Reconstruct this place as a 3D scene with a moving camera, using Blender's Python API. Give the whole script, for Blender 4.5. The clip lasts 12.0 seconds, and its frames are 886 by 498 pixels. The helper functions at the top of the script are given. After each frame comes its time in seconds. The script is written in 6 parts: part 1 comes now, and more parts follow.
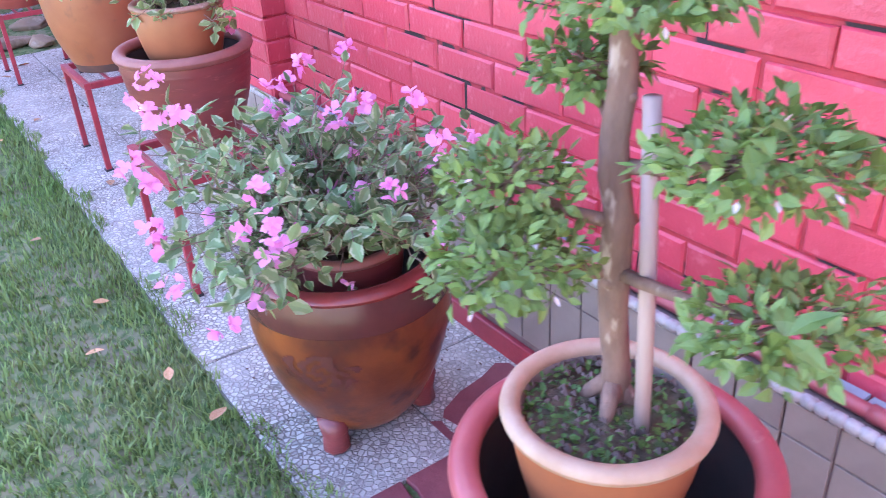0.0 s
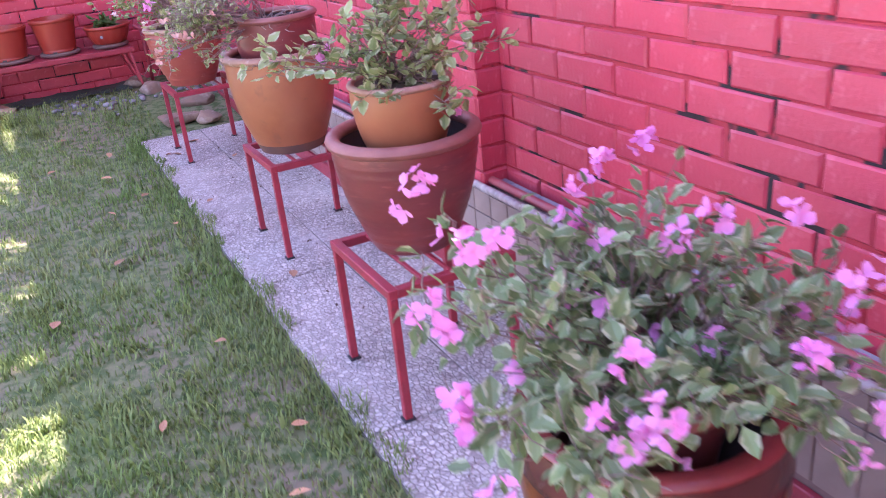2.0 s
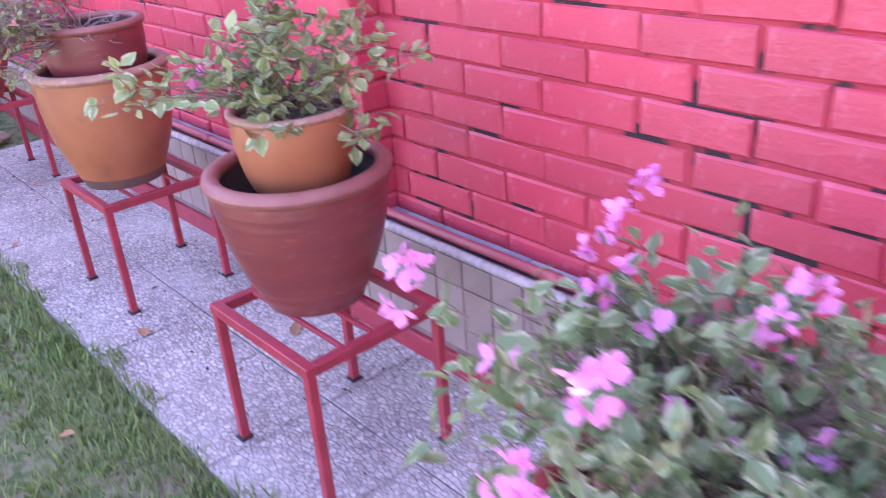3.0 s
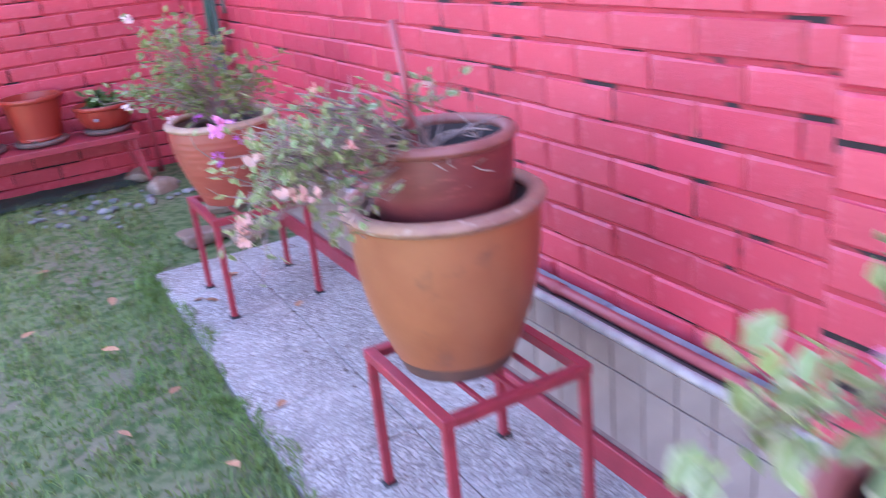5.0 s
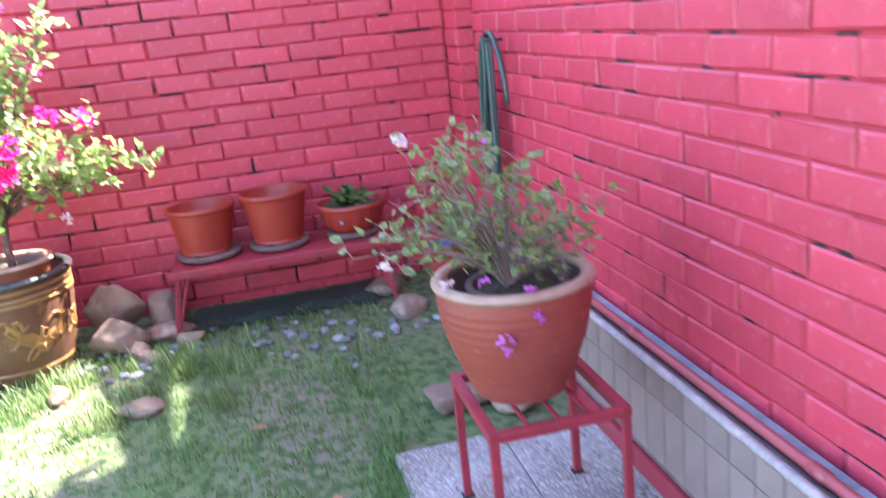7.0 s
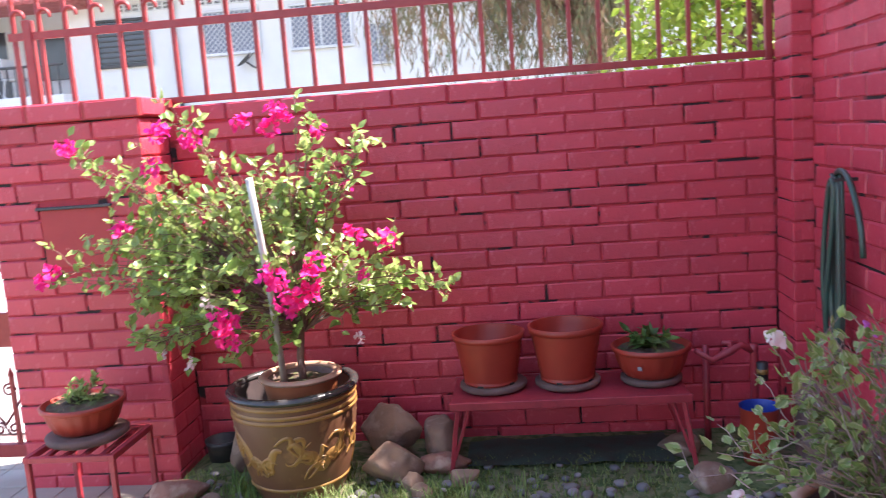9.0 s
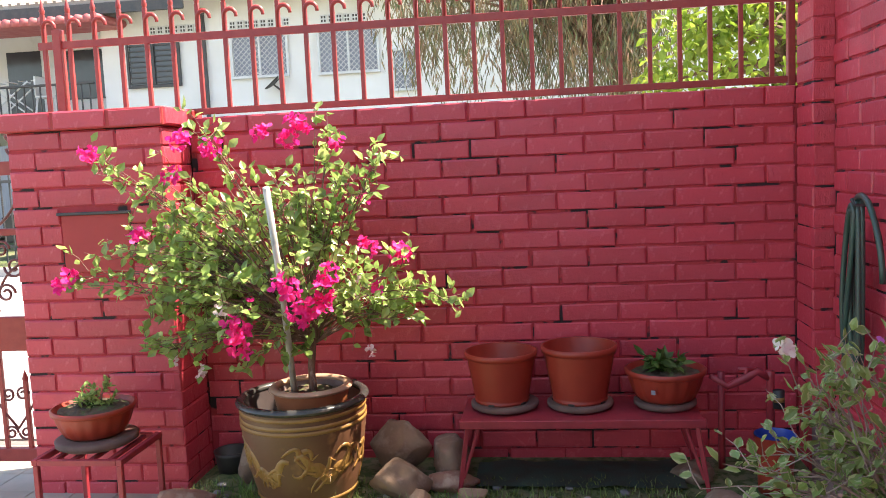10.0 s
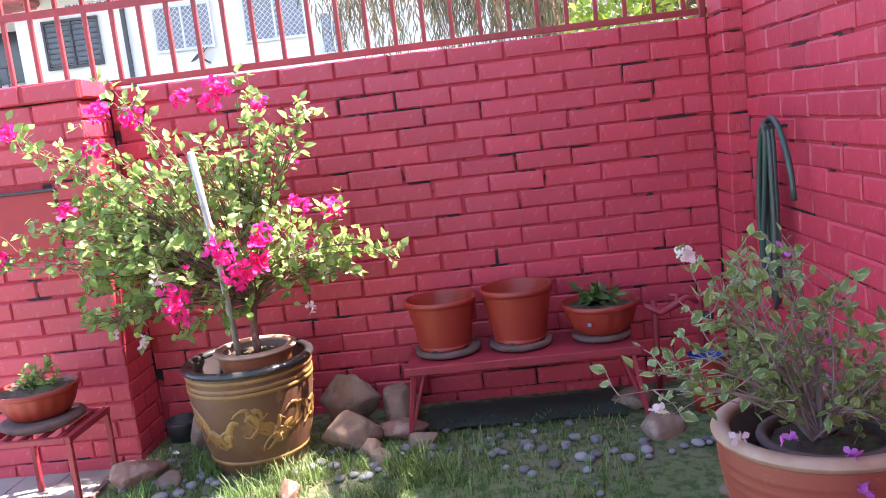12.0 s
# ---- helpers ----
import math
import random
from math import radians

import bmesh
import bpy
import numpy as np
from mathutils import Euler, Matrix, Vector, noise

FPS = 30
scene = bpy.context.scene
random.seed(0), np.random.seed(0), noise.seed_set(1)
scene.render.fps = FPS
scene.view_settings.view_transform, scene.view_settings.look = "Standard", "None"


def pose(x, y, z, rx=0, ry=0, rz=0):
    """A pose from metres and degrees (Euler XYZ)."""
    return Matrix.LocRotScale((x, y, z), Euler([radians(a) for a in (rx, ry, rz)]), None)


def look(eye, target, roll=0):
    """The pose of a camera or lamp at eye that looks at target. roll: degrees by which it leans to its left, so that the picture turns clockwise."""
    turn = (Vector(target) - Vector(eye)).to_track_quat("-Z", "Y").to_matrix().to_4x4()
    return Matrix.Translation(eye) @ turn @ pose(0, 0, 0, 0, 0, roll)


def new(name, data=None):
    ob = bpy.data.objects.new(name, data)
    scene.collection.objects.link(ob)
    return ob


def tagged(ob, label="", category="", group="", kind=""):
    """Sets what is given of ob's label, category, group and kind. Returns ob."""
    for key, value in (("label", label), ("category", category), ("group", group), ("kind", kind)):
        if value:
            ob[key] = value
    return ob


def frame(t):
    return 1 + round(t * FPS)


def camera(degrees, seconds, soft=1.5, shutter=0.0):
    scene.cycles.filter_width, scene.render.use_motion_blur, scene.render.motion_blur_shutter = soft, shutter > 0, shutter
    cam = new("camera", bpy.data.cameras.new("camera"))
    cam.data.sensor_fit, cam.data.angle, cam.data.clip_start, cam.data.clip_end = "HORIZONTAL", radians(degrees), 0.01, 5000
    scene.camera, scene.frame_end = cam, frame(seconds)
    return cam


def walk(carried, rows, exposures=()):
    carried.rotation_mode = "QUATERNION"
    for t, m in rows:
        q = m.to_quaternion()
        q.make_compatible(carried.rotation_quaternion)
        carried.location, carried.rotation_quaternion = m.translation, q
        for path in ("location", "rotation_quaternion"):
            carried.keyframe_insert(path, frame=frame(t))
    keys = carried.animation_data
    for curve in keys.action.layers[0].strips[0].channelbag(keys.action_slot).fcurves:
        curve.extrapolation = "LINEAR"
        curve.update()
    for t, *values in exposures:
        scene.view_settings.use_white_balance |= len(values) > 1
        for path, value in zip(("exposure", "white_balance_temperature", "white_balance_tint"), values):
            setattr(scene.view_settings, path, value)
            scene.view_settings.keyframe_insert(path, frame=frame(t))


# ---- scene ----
cam = camera(55.9, 12.0, soft=0.9, shutter=0.55)
EXPOSURES = [(0, 3.48, 5850, 25), (0.5, 3.55, 5950, 12), (1.0, 3.45, 5950, 18), (1.5, 3.42, 6100, 26), (2.0, 3.08, 6450, 47), (2.5, 3.15, 6300, 49), (4.5, 3.3, 6100, 30), (5.0, 3.24, 5850, 29), (5.5, 3.2, 5950, 28), (6.0, 3.35, 5600, 19), (6.5, 3.28, 5700, 17), (8.5, 2.44, 6050, 25), (9.0, 2.02, 6600, 23), (9.5, 1.84, 6550, 10), (10.0, 1.83, 7500, 12), (10.5, 1.8, 7650, 13), (11.0, 1.53, 8300, 10), (11.5, 2.36, 6700, 14), (12.0, 2.36, 6350, 22)]
PATH = [
    (0, (0.904, 0.765, 1.282), (1.872, 2.221, 0.311), -3.4),
    (0.5, (0.802, 0.838, 1.29), (1.807, 2.259, 0.304), -4.7),
    (1, (0.71, 0.907, 1.279), (1.744, 2.365, 0.381), -6.4),
    (1.5, (0.727, 1.058, 1.231), (1.553, 2.649, 0.343), -7.1),
    (2, (0.835, 1.299, 1.235), (1.617, 2.949, 0.42), -6.0),
    (2.5, (0.827, 1.479, 1.227), (1.885, 2.945, 0.371), -4.0),
    (2.7, (0.808, 1.578, 1.241), (1.969, 2.948, 0.36), -4.6),
    (4.3, (0.872, 2.400, 1.233), (1.964, 3.876, 0.448), -3.6),
    (4.5, (0.857, 2.516, 1.235), (1.924, 4.012, 0.446), -6.0),
    (5, (0.949, 2.888, 1.219), (1.797, 4.548, 0.495), -6.1),
    (5.2, (0.988, 3.039, 1.226), (1.742, 4.745, 0.505), -5.9),
    (5.5, (0.97, 3.195, 1.205), (1.677, 4.929, 0.504), -6.1),
    (6, (0.982, 3.515, 1.216), (1.791, 5.193, 0.489), -7.1),
    (6.5, (1.041, 3.791, 1.216), (1.636, 5.578, 0.545), -5.6),
    (6.7, (1.09, 3.874, 1.241), (1.58, 5.711, 0.62), -5.8),
    (8.3, (1.02, 4.313, 1.381), (1.198, 6.28, 1.066), -5.7),
    (8.5, (0.968, 4.314, 1.373), (1.03, 6.293, 1.089), -5.3),
    (9, (0.994, 4.348, 1.4), (0.793, 6.319, 1.126), -4.2),
    (9.5, (0.989, 4.337, 1.366), (0.726, 6.307, 1.142), -2.4),
    (10, (1.015, 4.35, 1.347), (0.767, 6.324, 1.145), -2.6),
    (10.5, (1.011, 4.356, 1.325), (0.616, 6.303, 1.094), -5.3),
    (11, (1.026, 4.304, 1.305), (0.726, 6.26, 1.015), -7.6),
    (11.5, (1.079, 4.294, 1.314), (0.935, 6.267, 1.02), -7.2),
    (12, (1.07, 4.304, 1.303), (0.94, 6.276, 1.001), -6.7),
]
walk(cam, [(t, look(eye, target, roll)) for t, eye, target, roll in PATH], EXPOSURES)

# ---- light ----
SUN_UP, SUN_AZ = 56.5, 20.0          # degrees above the horizon; from +x towards +y
world = bpy.data.worlds.new("sky")
scene.world = world
world.use_nodes = True
wn = world.node_tree
sky = wn.nodes.new("ShaderNodeTexSky")
sky.sky_type, sky.sun_disc = "NISHITA", False
sky.sun_elevation, sky.sun_rotation = radians(SUN_UP), radians(90 - SUN_AZ)
wn.nodes["Background"].inputs["Strength"].default_value = 0.15
wn.links.new(sky.outputs["Color"], wn.nodes["Background"].inputs["Color"])
sun = new("sun", bpy.data.lights.new("sun", "SUN"))
sun.data.energy, sun.data.angle, sun.data.color = 5.0, radians(0.55), (1.0, 0.95, 0.87)
sun_way = Vector((math.cos(radians(SUN_UP)) * math.cos(radians(SUN_AZ)), math.cos(radians(SUN_UP)) * math.sin(radians(SUN_AZ)), math.sin(radians(SUN_UP))))
sun.matrix_world = look(sun_way * 20, (0, 0, 0))

# ---- materials ----
R = random.Random(7)


def mat(name, col, rough=0.6, col2=None, scale=8.0, bump=0.0, bump_scale=60.0, metal=0.0, detail=None, dscale=40.0, dlo=0.55, dhi=0.7, vary=0.0, transl=0.0, island=False, spec=0.5, stretch=None):
    """Base colour, a second colour by broad noise, a third by finer spots, relief, and a small change from piece to piece."""
    m = bpy.data.materials.new(name)
    m.use_nodes = True
    t = m.node_tree
    n, l = t.nodes, t.links
    b = n["Principled BSDF"]
    b.inputs["Roughness"].default_value, b.inputs["Metallic"].default_value = rough, metal
    b.inputs["Specular IOR Level"].default_value = spec
    tc = n.new("ShaderNodeTexCoord")
    src = tc.outputs["Object"]
    if stretch:
        mp = n.new("ShaderNodeMapping")
        mp.inputs["Scale"].default_value = stretch
        l.new(src, mp.inputs["Vector"])
        src = mp.outputs["Vector"]

    def noise_tex(sc, det=5.0, rgh=0.6):
        x = n.new("ShaderNodeTexNoise")
        x.inputs["Scale"].default_value, x.inputs["Detail"].default_value, x.inputs["Roughness"].default_value = sc, det, rgh
        l.new(src, x.inputs["Vector"])
        return x.outputs["Fac"]

    def ramp(fac, lo, hi):
        x = n.new("ShaderNodeMapRange")
        x.inputs["From Min"].default_value, x.inputs["From Max"].default_value = lo, hi
        l.new(fac, x.inputs["Value"])
        return x.outputs["Result"]

    def mix(fac, a, bb):
        x = n.new("ShaderNodeMix")
        x.data_type = "RGBA"
        if isinstance(fac, float):
            x.inputs["Factor"].default_value = fac
        else:
            l.new(fac, x.inputs["Factor"])
        for v, s in ((a, x.inputs[6]), (bb, x.inputs[7])):
            if isinstance(v, tuple):
                s.default_value = (*v, 1)
            else:
                l.new(v, s)
        return x.outputs[2]

    c = col
    if col2:
        c = mix(ramp(noise_tex(scale), 0.35, 0.65), col, col2)
    if detail:
        c = mix(ramp(noise_tex(dscale, 3.0), dlo, dhi), c if not isinstance(c, tuple) else c, detail)
    if vary:
        h = n.new("ShaderNodeHueSaturation")
        if isinstance(c, tuple):
            h.inputs["Color"].default_value = (*c, 1)
        else:
            l.new(c, h.inputs["Color"])
        if island:
            rnd = n.new("ShaderNodeNewGeometry").outputs["Random Per Island"]
        else:
            rnd = n.new("ShaderNodeObjectInfo").outputs["Random"]
        x = n.new("ShaderNodeMapRange")
        x.inputs["To Min"].default_value, x.inputs["To Max"].default_value = 1 - vary, 1 + vary
        l.new(rnd, x.inputs["Value"])
        l.new(x.outputs["Result"], h.inputs["Value"])
        c = h.outputs["Color"]
    if isinstance(c, tuple):
        b.inputs["Base Color"].default_value = (*c, 1)
    else:
        l.new(c, b.inputs["Base Color"])
    if bump:
        x = n.new("ShaderNodeBump")
        x.inputs["Strength"].default_value, x.inputs["Distance"].default_value = min(1.0, bump), 0.004
        l.new(noise_tex(bump_scale, 4.0, 0.65), x.inputs["Height"])
        l.new(x.outputs["Normal"], b.inputs["Normal"])
    if transl:
        tr = n.new("ShaderNodeBsdfTranslucent")
        ms = n.new("ShaderNodeMixShader")
        ms.inputs["Fac"].default_value = transl
        if isinstance(c, tuple):
            tr.inputs["Color"].default_value = (*c, 1)
        else:
            l.new(c, tr.inputs["Color"])
        l.new(b.outputs["BSDF"], ms.inputs[1])
        l.new(tr.outputs["BSDF"], ms.inputs[2])
        l.new(ms.outputs["Shader"], n["Material Output"].inputs["Surface"])
    return m


def leaf_mat(name, green, green2, edge=None, rough=0.45, transl=0.35):
    """Leaves: two greens by piece, with pale uneven margins where edge is given."""
    m = mat(name, green, rough, col2=green2, scale=6.0, vary=0.3, island=True, transl=transl, bump=0.25, bump_scale=150)
    if edge:
        t = m.node_tree
        n, l = t.nodes, t.links
        b = n["Principled BSDF"]
        old = b.inputs["Base Color"].links[0].from_socket
        uv = n.new("ShaderNodeUVMap")
        sp = n.new("ShaderNodeSeparateXYZ")
        l.new(uv.outputs["UV"], sp.inputs["Vector"])
        a = n.new("ShaderNodeMath"); a.operation = "SUBTRACT"; a.inputs[1].default_value = 0.5
        l.new(sp.outputs["X"], a.inputs[0])
        ab = n.new("ShaderNodeMath"); ab.operation = "ABSOLUTE"
        l.new(a.outputs[0], ab.inputs[0])
        nz = n.new("ShaderNodeTexNoise"); nz.inputs["Scale"].default_value = 45.0
        ad = n.new("ShaderNodeMath"); ad.operation = "MULTIPLY_ADD"; ad.inputs[1].default_value = 0.55
        l.new(nz.outputs["Fac"], ad.inputs[0])
        l.new(ab.outputs[0], ad.inputs[2])
        mr = n.new("ShaderNodeMapRange"); mr.inputs["From Min"].default_value, mr.inputs["From Max"].default_value = 0.56, 0.62
        l.new(ad.outputs[0], mr.inputs["Value"])
        x = n.new("ShaderNodeMix"); x.data_type = "RGBA"
        l.new(mr.outputs["Result"], x.inputs["Factor"])
        l.new(old, x.inputs[6])
        x.inputs[7].default_value = (*edge, 1)
        l.new(x.outputs[2], b.inputs["Base Color"])
        for k in n:
            if k.bl_idname == "ShaderNodeBsdfTranslucent":
                l.new(x.outputs[2], k.inputs["Color"])
    return m


RED, RED2 = (0.57, 0.048, 0.078), (0.48, 0.036, 0.060)
M_brick = mat("red_wall_paint", RED, 0.48, RED2, 7.0, 0.9, 34.0, spec=0.7, detail=(0.62, 0.10, 0.135), dscale=26, dlo=0.58, dhi=0.75, vary=0.11)
M_brick_far = mat("red_wall_paint_joined", RED, 0.48, RED2, 7.0, 0.9, 34.0, spec=0.7, detail=(0.62, 0.10, 0.135), dscale=26, dlo=0.58, dhi=0.75, vary=0.11, island=True)
M_mortar = mat("painted_mortar", (0.46, 0.036, 0.050), 0.75, (0.36, 0.028, 0.038), 14.0, 0.8, 50.0, detail=(0.022, 0.010, 0.012), dscale=6.0, dlo=0.545, dhi=0.585)
M_panel = mat("red_plaster", (0.43, 0.045, 0.045), 0.6, (0.38, 0.035, 0.04), 5.0, 0.3, 80.0)
M_steel = mat("red_painted_steel", (0.36, 0.035, 0.050), 0.42, (0.28, 0.028, 0.04), 25.0, 0.25, 120.0, detail=(0.16, 0.05, 0.04), dscale=60, dlo=0.66, dhi=0.74, vary=0.06)
M_fence = mat("fence_paint", (0.30, 0.032, 0.034), 0.4, (0.36, 0.05, 0.045), 20.0, 0.2, 120.0)


def pebble_mat(name, lo, hi, gap, scale):
    """Washed pebbles in cement: cells of several greys with dark gaps, worn smooth in broad patches."""
    m = bpy.data.materials.new(name)
    m.use_nodes = True
    n, l = m.node_tree.nodes, m.node_tree.links
    b = n["Principled BSDF"]
    b.inputs["Roughness"].default_value = 0.8
    geo = n.new("ShaderNodeNewGeometry")
    cell = n.new("ShaderNodeTexVoronoi")
    edge = n.new("ShaderNodeTexVoronoi")
    edge.feature = "DISTANCE_TO_EDGE"
    for v in (cell, edge):
        v.inputs["Scale"].default_value = scale
        l.new(geo.outputs["Position"], v.inputs["Vector"])
    wear = n.new("ShaderNodeTexNoise")
    wear.inputs["Scale"].default_value, wear.inputs["Detail"].default_value = 3.0, 6.0
    l.new(geo.outputs["Position"], wear.inputs["Vector"])
    sp = n.new("ShaderNodeSeparateColor")
    l.new(cell.outputs["Color"], sp.inputs["Color"])
    tone = n.new("ShaderNodeMix"); tone.data_type = "RGBA"
    tone.inputs[6].default_value, tone.inputs[7].default_value = (*lo, 1), (*hi, 1)
    l.new(sp.outputs["Red"], tone.inputs["Factor"])
    mr = n.new("ShaderNodeMapRange")
    mr.inputs["From Min"].default_value, mr.inputs["From Max"].default_value = 0.03, 0.16
    l.new(edge.outputs["Distance"], mr.inputs["Value"])
    wr = n.new("ShaderNodeMapRange")
    wr.inputs["From Min"].default_value, wr.inputs["From Max"].default_value = 0.42, 0.68
    wr.inputs["To Max"].default_value = 0.75
    l.new(wear.outputs["Fac"], wr.inputs["Value"])
    mx = n.new("ShaderNodeMath"); mx.operation = "MAXIMUM"
    l.new(mr.outputs["Result"], mx.inputs[0]); l.new(wr.outputs["Result"], mx.inputs[1])
    out = n.new("ShaderNodeMix"); out.data_type = "RGBA"
    out.inputs[6].default_value = (*gap, 1)
    l.new(mx.outputs[0], out.inputs["Factor"]); l.new(tone.outputs[2], out.inputs[7])
    st = n.new("ShaderNodeTexNoise"); st.inputs["Scale"].default_value, st.inputs["Detail"].default_value = 1.7, 5.0
    l.new(geo.outputs["Position"], st.inputs["Vector"])
    sr = n.new("ShaderNodeMapRange")
    sr.inputs["From Min"].default_value, sr.inputs["From Max"].default_value, sr.inputs["To Min"].default_value = 0.3, 0.6, 0.72
    l.new(st.outputs["Fac"], sr.inputs["Value"])
    hs = n.new("ShaderNodeHueSaturation")
    l.new(out.outputs[2], hs.inputs["Color"]); l.new(sr.outputs["Result"], hs.inputs["Value"])
    l.new(hs.outputs["Color"], b.inputs["Base Color"])
    bp = n.new("ShaderNodeBump"); bp.inputs["Strength"].default_value, bp.inputs["Distance"].default_value = 0.9, 0.003
    l.new(mr.outputs["Result"], bp.inputs["Height"]); l.new(bp.outputs["Normal"], b.inputs["Normal"])
    return m


M_slab = pebble_mat("washed_pebble_slab", (0.44, 0.385, 0.345), (0.68, 0.625, 0.56), (0.25, 0.205, 0.18), 70.0)
M_crazy = mat("maroon_paving_stone", (0.17, 0.035, 0.045), 0.7, (0.23, 0.06, 0.065), 9.0, 0.6, 60.0, vary=0.15)
M_moss = mat("mossy_joint", (0.05, 0.07, 0.03), 0.95, (0.09, 0.07, 0.05), 30.0, 1.0, 60.0)
M_bed = mat("sandy_joint", (0.24, 0.21, 0.19), 0.95, (0.12, 0.11, 0.08), 7.0, 0.6, 60.0)
M_lawn = mat("lawn_soil", (0.115, 0.16, 0.05), 0.95, (0.19, 0.15, 0.10), 2.2, 1.0, 50.0, detail=(0.05, 0.09, 0.02), dscale=25, dlo=0.45, dhi=0.6)
M_grass = mat("grass_blade", (0.145, 0.245, 0.055), 0.6, (0.22, 0.27, 0.09), 1.2, vary=0.35, island=True, transl=0.35)
M_tile = mat("beige_wall_tile", (0.32, 0.235, 0.20), 0.4, (0.25, 0.18, 0.155), 6.0, 0.1, 80.0, vary=0.06)
M_grout = mat("tile_grout", (0.18, 0.11, 0.10), 0.9, (0.25, 0.16, 0.15), 20.0)
M_ledge = mat("grey_ledge_tile", (0.33, 0.34, 0.37), 0.5, (0.25, 0.26, 0.29), 12.0, 0.2, 60, vary=0.12)
M_bead = mat("moulded_tile_bead", (0.46, 0.38, 0.35), 0.4, (0.30, 0.24, 0.23), 25.0, 0.2, 60)
M_orange = mat("ochre_glazed_clay", (0.37, 0.128, 0.055), 0.38, (0.29, 0.090, 0.040), 4.0, 0.15, 40, detail=(0.22, 0.09, 0.05), dscale=14, dlo=0.62, dhi=0.8)
M_orange_rim = mat("worn_clay_rim", (0.40, 0.22, 0.14), 0.6, (0.30, 0.14, 0.10), 12.0, 0.4, 60, detail=(0.5, 0.36, 0.28), dscale=30, dlo=0.58, dhi=0.7)
M_sheet = mat("dark_green_sheet", (0.035, 0.075, 0.055), 0.8, (0.045, 0.05, 0.035), 14.0, 0.8, 90)
M_dark_foot = mat("dark_brown_clay", (0.10, 0.055, 0.045), 0.6, (0.16, 0.075, 0.05), 9.0, 0.3, 50)
M_maroon = mat("maroon_glazed_clay", (0.22, 0.045, 0.040), 0.35, (0.16, 0.035, 0.035), 5.0, 0.2, 45, detail=(0.30, 0.08, 0.065), dscale=18, dlo=0.6, dhi=0.75, stretch=(1, 1, 4))
M_maroon_rim = mat("worn_maroon_rim", (0.30, 0.11, 0.085), 0.55, (0.24, 0.075, 0.06), 14.0, 0.3, 60)
M_grey_in = mat("weathered_clay_inside", (0.26, 0.19, 0.17), 0.8, (0.17, 0.11, 0.10), 10.0, 0.4, 50)
# near-black pot inside: the shade within the pots is put into the colour
M_shade_in = mat("shaded_pot_inside", (0.055, 0.042, 0.042), 0.7, (0.09, 0.06, 0.055), 8.0, 0.3, 40)
M_terra = mat("terracotta_clay", (0.33, 0.070, 0.042), 0.5, (0.27, 0.055, 0.036), 5.0, 0.25, 50, detail=(0.46, 0.19, 0.12), dscale=20, dlo=0.62, dhi=0.8)
M_plastic = mat("terracotta_plastic", (0.36, 0.042, 0.024), 0.45, (0.30, 0.034, 0.020), 4.0, 0.1, 60, vary=0.06)
M_pink = mat("pink_red_glazed_clay", (0.40, 0.09, 0.09), 0.38, (0.34, 0.065, 0.07), 6.0, 0.2, 40, detail=(0.5, 0.2, 0.18), dscale=25, dlo=0.66, dhi=0.8)
M_cream_rim = mat("cream_worn_rim", (0.46, 0.29, 0.20), 0.55, (0.38, 0.21, 0.13), 16.0, 0.3, 60)
M_ornate = mat("brown_treacle_glaze", (0.10, 0.025, 0.015), 0.28, (0.28, 0.080, 0.020), 3.4, 0.25, 30, detail=(0.075, 0.022, 0.016), dscale=11, dlo=0.52, dhi=0.66, spec=0.3)
M_ornate_dark = mat("dark_treacle_band", (0.085, 0.026, 0.024), 0.25, (0.12, 0.036, 0.028), 9.0, 0.2, 30)
M_ornate_rim = mat("oxblood_glaze", (0.26, 0.040, 0.035), 0.25, (0.18, 0.03, 0.03), 9.0, 0.2, 40)
M_dragon = mat("dull_brown_clay", (0.13, 0.056, 0.030), 0.45, (0.15, 0.070, 0.036), 5.0, 0.25, 40, detail=(0.24, 0.115, 0.05), dscale=14, dlo=0.58, dhi=0.7)
M_gold = mat("mustard_relief_glaze", (0.31, 0.165, 0.045), 0.4, (0.25, 0.125, 0.036), 12.0, 0.3, 60)
M_black = mat("black_glazed_rim", (0.035, 0.035, 0.035), 0.25, (0.06, 0.055, 0.05), 8.0)
M_soil = mat("dark_potting_soil", (0.065, 0.045, 0.030), 0.95, (0.13, 0.085, 0.052), 24.0, 1.0, 110, detail=(0.075, 0.10, 0.03), dscale=22, dlo=0.52, dhi=0.62)
M_bark = mat("grey_brown_bark", (0.25, 0.14, 0.10), 0.85, (0.14, 0.075, 0.055), 26.0, 1.0, 70, detail=(0.40, 0.29, 0.235), dscale=40, dlo=0.60, dhi=0.70, stretch=(1, 1, 0.35))
M_twig = mat("dry_twig", (0.26, 0.17, 0.14), 0.85, (0.18, 0.11, 0.09), 20.0, 0.5, 90)
M_stake = mat("weathered_stake", (0.44, 0.31, 0.28), 0.75, (0.34, 0.22, 0.20), 8.0, 0.4, 60, stretch=(1, 1, 0.2))
M_stem = mat("bare_grey_stem", (0.36, 0.26, 0.22), 0.8, (0.25, 0.17, 0.145), 20.0, 0.5, 90)
M_pole = mat("grey_pipe_stake", (0.60, 0.58, 0.54), 0.5, (0.34, 0.33, 0.31), 9.0)
M_leaf_var = leaf_mat("variegated_leaf", (0.14, 0.23, 0.090), (0.21, 0.28, 0.12), edge=(0.38, 0.41, 0.24))
M_leaf_top = leaf_mat("topiary_leaf", (0.10, 0.175, 0.038), (0.235, 0.30, 0.08))
